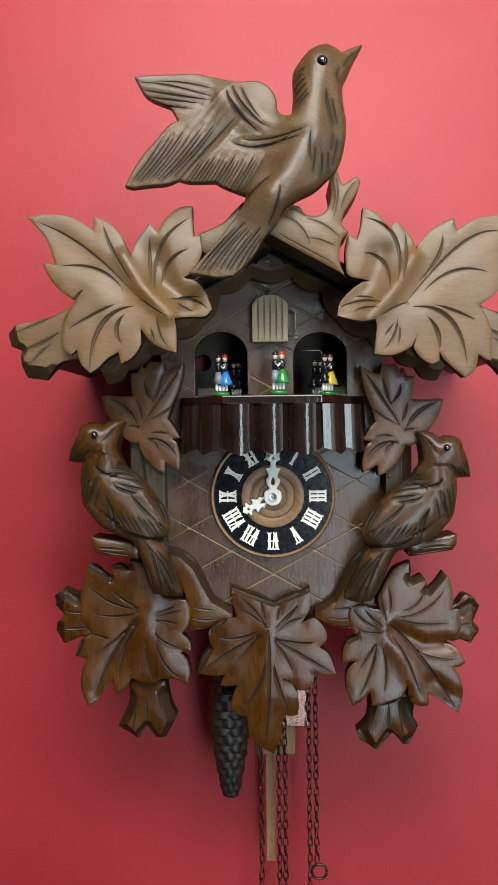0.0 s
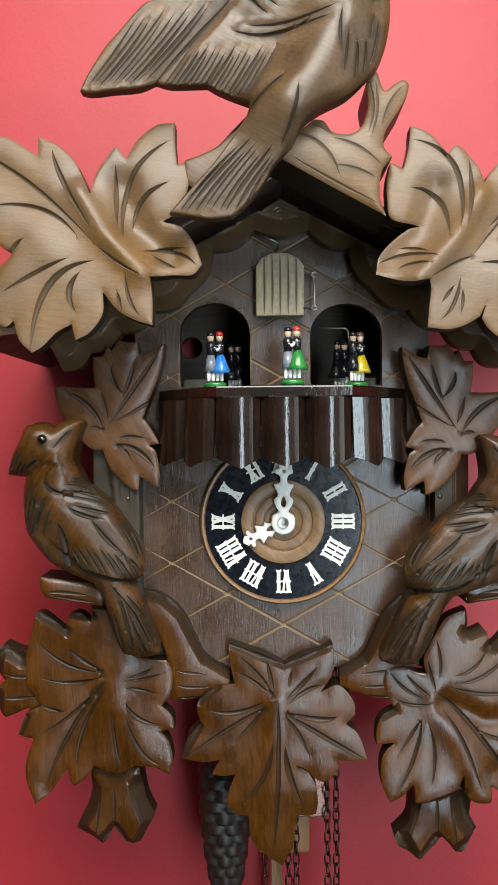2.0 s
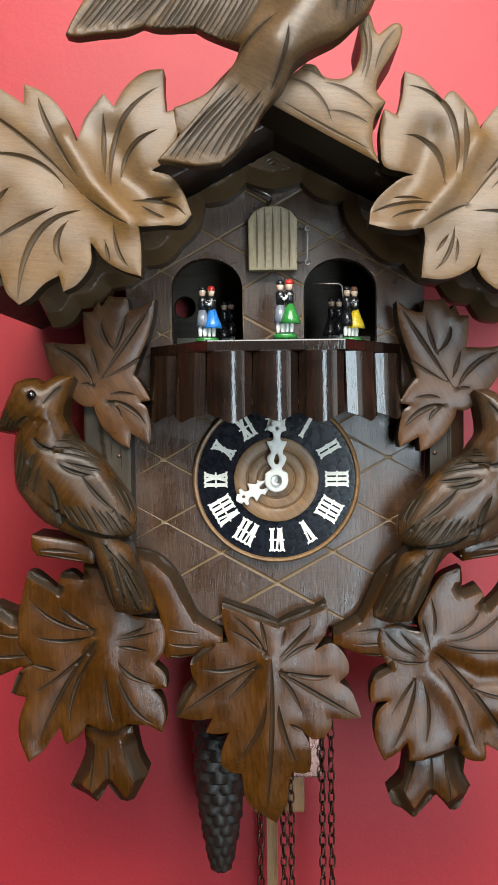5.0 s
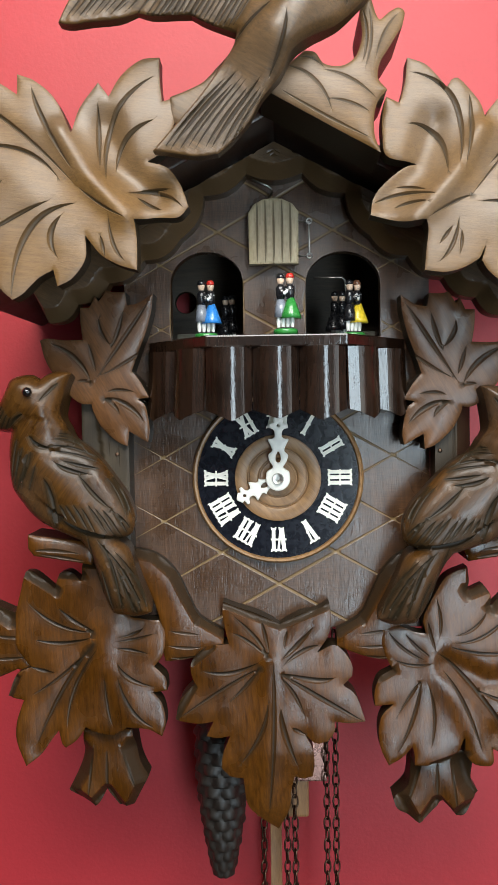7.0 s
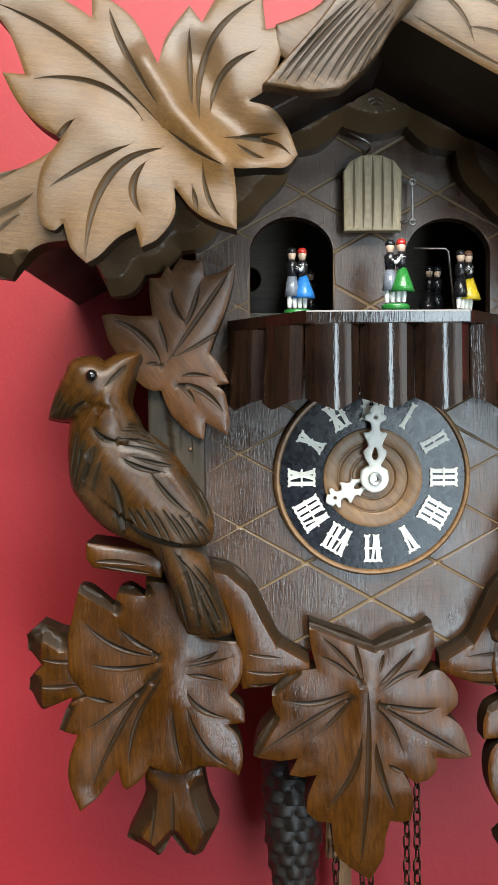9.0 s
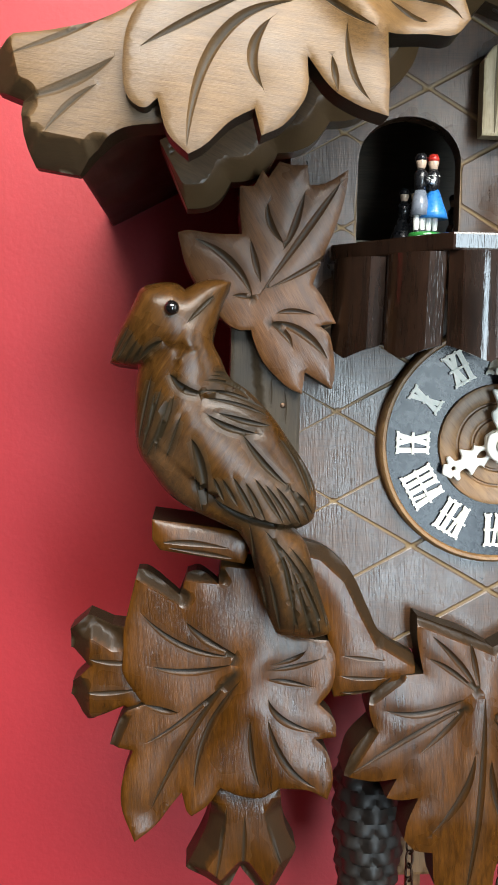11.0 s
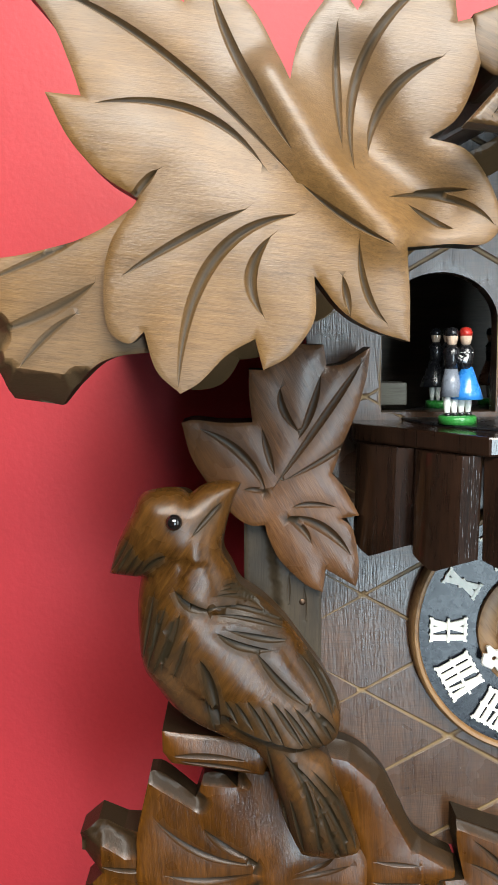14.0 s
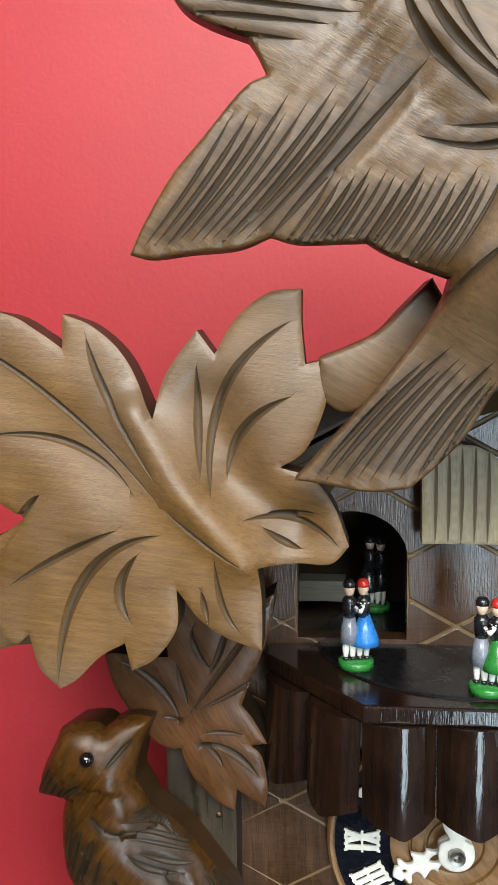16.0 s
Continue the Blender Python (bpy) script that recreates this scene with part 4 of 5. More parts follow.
def numeral_mesh(text, hour):
    """Cut-out Roman figure with swelling strokes and split feet; it stands with its foot to the dial's middle."""
    bm = bmesh.new()
    wide = {"I": 3.0, "V": 5.6, "X": 5.6}
    total = sum(wide[c] for c in text)
    x = -total / 2
    tall = 6.2

    count = itertools.count()

    def bar(x0, y0, x1, y1, w):
        L = math.hypot(x1 - x0, y1 - y0)
        box((w / 1000, 0.0008, L / 1000), ((x0 + x1) / 2000, -0.00002 * next(count), (y0 + y1) / 2000), 0, bm, Matrix.Rotation(math.atan2(x1 - x0, y1 - y0), 3, "Y"))

    for c in text:
        xc = x + wide[c] / 2
        if c == "I":
            bar(xc, -tall, xc, tall, 2.0)
            ends = [(xc, tall), (xc, -tall)]
        elif c == "V":
            bar(xc - 1.5, tall, xc - 0.3, -tall, 2.2)
            bar(xc + 1.7, tall, xc + 0.4, -tall, 1.2)
            bar(xc + 1.3, -0.4, xc + 2.1, 0.4, 0.7)
            ends = [(xc - 1.5, tall), (xc + 1.7, tall), (xc, -tall)]
        else:
            bar(xc - 1.7, tall, xc + 1.7, -tall, 2.0)
            bar(xc + 1.7, tall, xc - 1.7, -tall, 2.0)
            for e in (-1, 1):
                bar(xc - 2.3, e * (tall - 0.4), xc + 2.3, e * (tall - 0.4), 0.9)
                bar(xc + e * 0.9, -0.5, xc + e * 1.7, 0.5, 0.8)
            ends = [(xc - 1.7, tall), (xc + 1.7, tall), (xc - 1.7, -tall), (xc + 1.7, -tall)]
        for ex, ez in ends:
            e = 1 if ez > 0 else -1
            bar(ex - 1.45, ez - e * 0.3, ex + 1.45, ez - e * 0.3, 1.0)
            for t in (-1, 1):
                bar(ex + t * 0.8, ez - e * 0.7, ex + t * 1.35, ez + e * 0.5, 0.75)
        x += wide[c]
    if text == "I":
        bar(-1.5, 0, 1.5, 0, 0.7)
    elif "I" in text:
        bar(-total / 2, 0, total / 2, 0, 0.9)
    a = radians(90 - 30 * hour)
    m = Matrix.Translation((0.0340 * math.cos(a), -0.1148, Z0 + 0.0340 * math.sin(a))) @ Matrix.Rotation(math.pi / 2 - a, 4, "Y")
    bmesh.ops.transform(bm, matrix=m, verts=bm.verts)
    return bm


for hour, text in enumerate(("I", "II", "III", "IIII", "V", "VI", "VII", "VIII", "IX", "X", "XI", "XII"), 1):
    fixed("numeral", numeral_mesh(text, hour), BONE, f"white Roman numeral {text}", holder=dial)


def hand_mesh(name, length, angle, y):
    """A pierced hand: ring, swelling blade with a heart-shaped hole, cross arms and a leaf tip."""
    L = length
    half = [(5.2, 0), (4.6, 4.0), (2.2, 6.0), (3.6, 9.5), (4.2, 0.36 * L), (2.6, 0.44 * L), (4.4, 0.60 * L), (3.0, 0.61 * L), (1.6, 0.64 * L), (1.9, 0.74 * L), (3.8, 0.78 * L), (3.8, 0.84 * L), (1.9, 0.86 * L), (2.4, 0.91 * L)]
    half = [(1.28 * x, z) for x, z in half]
    side = curve_through(half, (0.3, L), 0.7)
    right = [(x, z) for x, z in side]
    low = [(6.6 * math.cos(a), 6.6 * math.sin(a)) for a in np.linspace(-math.pi, 0, 22)[1:-1]]
    ring = np.array(right + [(0, L)] + [(-x, z) for x, z in reversed(right)] + low)
    heart = np.array([(0.34 * 4 * math.sin(a) ** 1 * (1.0 + 0.35 * math.cos(a)), 0.33 * L + 0.085 * L * -math.cos(a)) for a in np.linspace(0, 2 * math.pi, 18, endpoint=False)])
    dot = np.array([(0.9 * math.cos(a), 0.81 * L + 0.9 * math.sin(a)) for a in np.linspace(0, 2 * math.pi, 12, endpoint=False)])
    c, s = math.cos(radians(angle)), math.sin(radians(angle))
    turn = lambda q: np.stack([q[:, 0] * c + q[:, 1] * s, -q[:, 0] * s + q[:, 1] * c], 1)
    return relief(name, turn(ring), y, y + 0.0012, lambda p, d: np.clip(d, 0, 0.4), grid=3.0, holes=[turn(heart), turn(dot)], side_cut=0.0, lines=(0.5,))


fixed("hour_hand", hand_mesh("hour_hand", 25.5, -117, -0.1185), IVORY, "pierced ivory white hour hand", holder=dial)
fixed("minute_hand", hand_mesh("minute_hand", 35.5, 1, -0.1215), IVORY, "pierced ivory white minute hand", holder=dial)
fixed("hand_nut", lathe([(0.0, 0.0005), (0.0012, 0.0005), (0.0014, 0.0024), (0.0028, 0.0026), (0.0031, 0.0018), (0.0031, 0.0)], (0, -0.1217, Z0), 32), STEEL, "small steel nut", holder=dial)

# the cuckoo's door, closed, with its wires


def door_outline():
    return np.array([(-14.0, 116), (12.5, 116), (12.8, 143.5), (9.5, 148.0), (4.0, 150.5), (-1.0, 151.0), (-6.0, 150.5), (-11.0, 148.0), (-14.2, 143.5)])


door = carve("cuckoo_door", closed(tuple([tuple(q)] for q in door_outline()), 1.0), -0.1195, -0.1155, lambda p, d: 2.4 + np.clip(d, 0, 0.6) - 0.6, cuts=[(1.5, (x, 115.3), (x + 0.1, 133), (x, 152)) for x in (-9.6, -5.2, -0.8, 3.7, 8.2)], depth=0.9,
             grid=2.5, side_cut=0.3, material=DOOR_WOOD, label="small closed door of pale reeded wood")
fixed("hinge_wire", rod([(0.0128, -0.1175, Z0 + 0.139), (0.0185, -0.1175, Z0 + 0.139), (0.0185, -0.1185, Z0 + 0.121), (0.0145, -0.1165, Z0 + 0.1205), (0.0128, -0.116, Z0 + 0.121)], 0.0006), STEEL, "thin steel wire hinge")
for z in (0.139, 0.1205):
    fixed("hinge_loop", rod([(0.0185 + 0.0014 * math.cos(a), -0.1185, Z0 + z + 0.0014 * math.sin(a)) for a in np.linspace(0, 6.2, 13)], 0.0005), STEEL, "small loop of steel wire")
fixed("latch_wire", rod([(-0.012, -0.1215, Z0 + 0.161), (-0.004, -0.120, Z0 + 0.158), (-0.0015, -0.119, Z0 + 0.1565), (-0.0015, -0.1175, Z0 + 0.1545), (-0.003, -0.1105, Z0 + 0.154)], 0.0006), STEEL, "bent steel wire")
fixed("carousel_wire", rod([(0.0215, -0.105, Z0 + 0.1105), (0.037, -0.105, Z0 + 0.1105), (0.0385, -0.105, Z0 + 0.109), (0.0420, -0.105, Z0 + 0.0762)], 0.0006), STEEL, "thin bent steel wire")


# ---- carvings ----
def same(x, z):
    return x, z


def flipped(x, z):
    return -x, z


def lower_right(x, z):
    """The lower right leaf hangs a little further in and down than its fellow."""
    return -x - 10, z - 11


def turned(angle, about, shift):
    """Mirrors a profile to the clock's other half, turned and shifted a little."""
    c, s = math.cos(radians(angle)), math.sin(radians(angle))

    def f(x, z):
        x, z = -x - about[0], z - about[1]
        return x * c - z * s + about[0] + shift[0], x * s + z * c + about[1] + shift[1]
    return f


def leaf_height(rise, soft, seed, wave=1.6, folds=()):
    """A nearly flat blade that falls a little towards its crisp edge, with slow waves and, where given, raised or sunken folds."""
    def h(p, d):
        out = rise * (1 - np.exp(-d / soft)) + wave * smooth_noise(p, 24.0, seed) + 0.35 * np.clip(d / 0.5, 0, 1)
        for line, swell, width in folds:
            out = out + swell * np.exp(-(to_line(line, p) / width) ** 2)
        return out
    return h


def slices(rows, f):
    return tuple((f(*a), f(*b), w) for a, b, w in rows)


def body_height(spine, width, rise, edge, soft):
    """A rounded body: a soft edge and a swell along a spine."""
    return lambda p, d: edge * np.sqrt(1 - (1 - np.clip(d / soft, 0, 1)) ** 2) + rise * np.exp(-(to_line(spine, p) / width) ** 2)


def stepped(base, steps):
    """Adds crisp steps to a height: on the side of each line where the given point lies, the wood falls away and comes up again slowly."""
    def h(p, d):
        out = base(p, d)
        for line, low, drop, width in steps:
            q = np.concatenate([p, [low]])
            a, b = np.array(line[:-1], float)[None], np.array(line[1:], float)[None]
            t = np.clip(((q[:, None] - a) * (b - a)).sum(2) / ((b - a) ** 2).sum(2), 0, 1)
            gap = q[:, None] - (a + t[..., None] * (b - a))
            dist = np.sqrt((gap ** 2).sum(2))
            i = dist.argmin(1)
            k = np.arange(len(q))
            way = (b - a)[0][i]
            side = way[:, 0] * gap[k, i, 1] - way[:, 1] * gap[k, i, 0]
            on = (side * side[-1] > 0)[:-1]
            out = out - np.where(on, drop * np.exp(-dist[k, i][:-1] / width), 0)
        return out
    return h


def lerp(a, b, s):
    return a[0] + (b[0] - a[0]) * s, a[1] + (b[1] - a[1]) * s


def fan(count, width, a0, a1, b0, b1, bow=0.0):
    """Strokes side by side, from the line a0-a1 to the line b0-b1."""
    out = []
    for i in range(count):
        s = i / max(1, count - 1)
        wild = [math.sin(i * k + count) for k in (2.4, 5.1, 3.7)]
        p, q = lerp(a0, a1, s + 0.12 * wild[0] / count), lerp(b0, b1, s + 0.2 * wild[1] / count)
        p, q = lerp(p, q, 0.02 * (1 + wild[2])), lerp(q, p, 0.08 * (1 + wild[0]))
        m = lerp(p, q, 0.5)
        out.append((width * (1 + 0.28 * wild[1]), p, (m[0] + bow * (q[1] - p[1]), m[1] - bow * (q[0] - p[0])), q))
    return out


SIDE_BIRD_CUTS = [(1.1, (-134, 24.8), (-136.3, 13.3), (-138.4, 1.7)), (1.1, (-130.3, 21.1), (-134.1, 9.5), (-137.2, -1.4)), (1.2, (-127.4, 17.4), (-131.6, 5.8), (-135.7, -3.3)), (1.0, (-126, 18.7), (-128.2, 11), (-130.7, 3.2)), (1.0, (-141.5, 41.9), (-145.1, 35.4), (-148.2, 30.2)),
                  (1.0, (-140, 40), (-143.7, 34.1), (-146.5, 29.3)), (1.0, (-138.5, 37.5), (-141.5, 32.7), (-144.2, 28.6)), (0.9, (-137, 35.6), (-139.3, 31.7), (-141.8, 28.4)), (1.4, (-112.9, 52.9), (-116.9, 48.6), (-122, 43.1)), (2.2, (-127.5, 25.7), (-122.5, 20.7), (-115.9, 19.5)),
                  (1.4, (-139.2, 29.5), (-134.4, 34.4), (-130.1, 37)), (0.9, (-112.6, 26.7), (-109.9, 26.3), (-107.5, 25.5)), (1.1, (-115.7, 23.8), (-106.4, 22.4), (-99.1, 16.9)), (1.2, (-116.9, 20.2), (-105.1, 18.7), (-92.4, 12.6)), (1.1, (-115.8, 17.7), (-103.8, 15.5), (-92.9, 11.3)),
                  (1.0, (-113.7, 25.4), (-107.1, 24.1), (-101.6, 20)), (1.9, (-114.5, 12), (-107.1, 7.7), (-97.5, 5.7)), (1.6, (-110.9, 12.7), (-101.2, 9.8), (-92.6, 8.2)), (1.8, (-102.3, 5.3), (-94.8, -4.7), (-85.9, -12.7)), (1.0, (-87.3, 4.5), (-81, -5.5), (-77.4, -16.9)),
                  (1.0, (-89.7, 4.4), (-82.8, -5.6), (-78, -18.2)), (0.9, (-85.2, 2), (-79.4, -8.1), (-76.8, -15)), (2.6, (-119.9, 3.5), (-116.6, -5.9), (-114.2, -19.5)), (1.0, (-118.8, -8.6), (-117.1, -15.5), (-115.6, -23.2)), (1.3, (-112.3, -9.6), (-110.6, -13.4), (-108.4, -17.8)),
                  (1.4, (-109.3, -9.9), (-106.6, -14.6), (-103.6, -19.6)), (1.5, (-105.4, -9.4), (-101.5, -16.4), (-97.4, -23.9)), (1.4, (-101.1, -11.2), (-97.7, -17.5), (-93.8, -24.7)), (1.5, (-97.6, -10.1), (-92.9, -17.4), (-87.8, -25.2)), (1.4, (-93.9, -12.1), (-89.5, -18.6), (-84.7, -25.8)),
                  (1.5, (-90.3, -12.8), (-85.9, -19.1), (-81.1, -26.5)), (1.4, (-86.1, -12.5), (-81.7, -19), (-78.1, -25.6)), (1.2, (-83.1, -14.5), (-79.7, -18.9), (-76.8, -23.3)), (2.4, (-112.3, -16.7), (-98.9, -24.6), (-77.2, -27.8)), (1.5, (-93.9, -28.3), (-85.6, -44), (-82.1, -67.5)),
                  (1.6, (-90.2, -32), (-78.9, -48.9), (-72.2, -68.5)), (1.5, (-84.8, -34.4), (-75.3, -49.4), (-69.4, -66.5)), (1.3, (-97.2, -39.2), (-93.4, -50.6), (-90.8, -63.3)), (1.3, (-92, -44.2), (-89.1, -55.6), (-86.9, -66.4)), (1.2, (-82.3, -47.7), (-78.8, -57.8), (-76.3, -68.6)),
                  (1.2, (-78.6, -56.6), (-76.5, -62.9), (-74.4, -69)), (1.3, (-99.4, -25.9), (-96, -44.3), (-95.2, -60.2))]
SIDE_BIRD_CUTS += fan(3, 0.8, (-132.5, 20), (-124, 12), (-136, 4), (-130, -6)) + fan(3, 0.9, (-88, -38), (-81, -44), (-80, -68), (-71, -66))
SIDE_BIRD_STEPS = [([(-141, 27), (-134, 32), (-128.5, 36), (-123, 35)], (-131, 28), 1.6, 6.0), ([(-124, 34), (-126, 25), (-122, 20), (-116, 18.5), (-106, 21)], (-124, 14), 1.2, 5.0), ([(-116, -13), (-107, -21), (-97, -25), (-80, -29)], (-100, -32), 3.2, 9.0)]
SIDE_SPINE = [(-131, 47), (-124, 36), (-124, 12), (-106, -8), (-92, -24), (-82, -55)]
# shoulder folds and the long wing feathers
TOP_BIRD_CUTS = (
    (3.0, (-28, 270), (-22, 257), (-8, 243)),
    (3.0, (-24, 273), (-17, 259), (-3, 246)),
    (2.0, (-18, 273), (-14, 262), (-6, 251)),
    (2.0, (-24, 236), (-5, 233), (12, 238)),
    (1.6, (-17, 238), (2, 238), (23, 242)),
    (1.5, (-10, 234), (5, 235), (21, 238)),
    (2.2, (-60, 213), (-44, 230), (-22, 253)),
    (1.6, (-19, 196), (-10, 205), (0, 213)),
)
TOP_BIRD_CUTS += tuple(fan(10, 1.4, (-91.5, 211), (-66, 212.5), (-67, 244), (-31, 251), 0.03))
TOP_BIRD_CUTS += tuple(fan(17, 1.4, (-57, 210.5), (-18, 203.5), (-43, 229), (-3, 228), 0.03))
# back wing, neck, breast, tail
TOP_BIRD_CUTS += (
    (1.4, (-86, 277), (-64, 274), (-37, 266)),
    (1.5, (-84, 272), (-62, 268), (-38, 264)),
    (1.5, (-80, 267), (-64, 265), (-45, 262)),
    (1.3, (-76, 264), (-64, 261), (-52, 259)),
    (1.2, (-76, 277), (-56, 276), (-36, 271)),
    (1.4, (15, 266), (18, 270), (23, 274)),
    (1.4, (15, 262), (19, 266), (24, 271)),
    (1.4, (15, 258), (20, 262), (25, 268)),
    (1.4, (16, 254), (20, 259), (25, 264)),
    (1.2, (17, 275), (20, 279), (23, 281)),
)
TOP_BIRD_CUTS += (
    (1.2, (16, 271), (18, 274), (22, 278)),
    (2.4, (36, 267), (37, 256), (41, 244)),
    (1.6, (40, 262), (41, 254), (44, 244)),
    (1.8, (26, 240), (25, 230), (26, 221)),
    (1.6, (33, 227), (33, 220), (32, 211)),
    (1.6, (37, 228), (37, 221), (36, 214)),
    (1.5, (29, 231), (28, 222), (27, 213)),
    (1.5, (43, 237), (42, 228), (39, 218)),
    (1.3, (41, 241), (40, 234), (39, 227)),
    (1.3, (45, 271), (43, 276), (45, 281)),
)
TOP_BIRD_CUTS += (
    (1.0, (57, 294), (51, 288), (46, 280)),
    (2.0, (6, 207), (4, 195), (-2, 182)),
)
TOP_BIRD_CUTS += tuple(fan(9, 1.6, (-50, 152), (-20, 153), (-18, 187), (-2, 181), -0.02))
TOP_SPINE = [(33, 284), (29, 266), (27, 236), (14, 214), (4, 201)]


def top_bird_height(p, d):
    """A round body; wings and tail stay thin and crisp, in two overlapping layers of feathers."""
    near = np.exp(-(to_line(TOP_SPINE, p) / 24) ** 4)
    round_edge = 5.0 * near * np.sqrt(1 - (1 - np.clip(d / 5.0, 0, 1)) ** 2)
    ridges = (1 - near) * (p[:, 1] < 247 + 0.75 * (p[:, 0] + 62)) * (p[:, 1] > 202) * ((p[:, 0] < -24) | (p[:, 1] < 241)) * 0.3 * np.abs(np.sin(math.pi * (0.75 * p[:, 0] - 0.66 * p[:, 1]) / 5.2))
    flat = ridges + (1 - near) * (1.5 * (1 - np.exp(-d / 7.0)) + 0.8 * np.clip(d / 0.5, 0, 1))
    return round_edge + flat + 9.0 * np.exp(-(to_line(TOP_SPINE, p) / 14) ** 2) + 3.0 * np.exp(-(to_line([(-28, 267), (-12, 253), (10, 245)], p) / 11) ** 2) - 1.6 * np.exp(-(to_line([(-60, 213), (-44, 230), (-22, 253)], p) / 4) ** 2)


def drawn_in(x, z):
    return x + 1.2, 194 + (z - 195) * 0.975


for f, outline, strokes, g in ((drawn_in, ROOF_LEAF, ROOF_LEAF_CUTS, drawn_in), (same, ROOF_LEAF_EAST, ROOF_LEAF_EAST_CUTS, lambda x, z: (-x - 6, z - 4))):
    folds = [([g(-100, 168), g(-89, 148), g(-70, 127)], 5.0, 5.5), ([g(-80, 172), g(-73, 150), g(-56, 137)], -4.5, 7.0), ([g(-150, 188), g(-118, 160), g(-103, 146)], -1.0, 8.0), ([g(-120, 150), g(-104, 120)], 0.7, 9.0)]
    carve("roof_leaf", closed(mapped(outline, f)), -0.1835, -0.1725, leaf_height(0.8, 4.0, 1.3, 0.5, folds), cuts=cuts_mapped(strokes, f), valley=0.25, reach=2.2, depth=1.0, halo=0.15, lean=(0.085, 195, 110), material=LEAF_TOP, label="large carved vine leaf on the roof edge")
for f in (drawn_in, lambda x, z: (-drawn_in(x, z)[0], drawn_in(x, z)[1])):
    carve("roof_branch_stub", closed(mapped(ROOF_STUB, f)), -0.184, -0.171, leaf_height(1.0, 4.0, 4.1, 0.6), cuts=cuts_mapped(((1.6, (-175, 117), (-158, 124), (-145, 131)), (2.6, (-173, 104), (-158, 109), (-145, 117)), (1.6, (-165, 95), (-158, 103), (-150, 109))), f),
          chamfers=slices((((-182, 117), (-180, 108), 8.0), ((-180, 108), (-172, 105), 5.0), ((-172, 98), (-171, 91), 3.0), ((-171, 91), (-169, 86), 6.0), ((-169, 86), (-156, 84), 9.0), ((-156, 84), (-150, 91), 4.0)), f), material=LEAF_TOP, label="forked carved branch end")
carve("ridge_branch", closed(mapped(RIDGE_BRANCH, same)), -0.1965, -0.160, leaf_height(2.0, 5.0, 7.7, 0.4), lines=(0.7, 1.6, 2.6), cuts=RIDGE_BRANCH_CUTS,
      material=LEAF_TOP, label="carved branch with a curled shoot on the ridge")
carve("ridge_branch", closed(mapped(RIDGE_STEM, same)), -0.185, -0.160, leaf_height(1.0, 4.0, 2.7, 0.5), material=TRIM_WOOD, label="carved branch on the ridge")

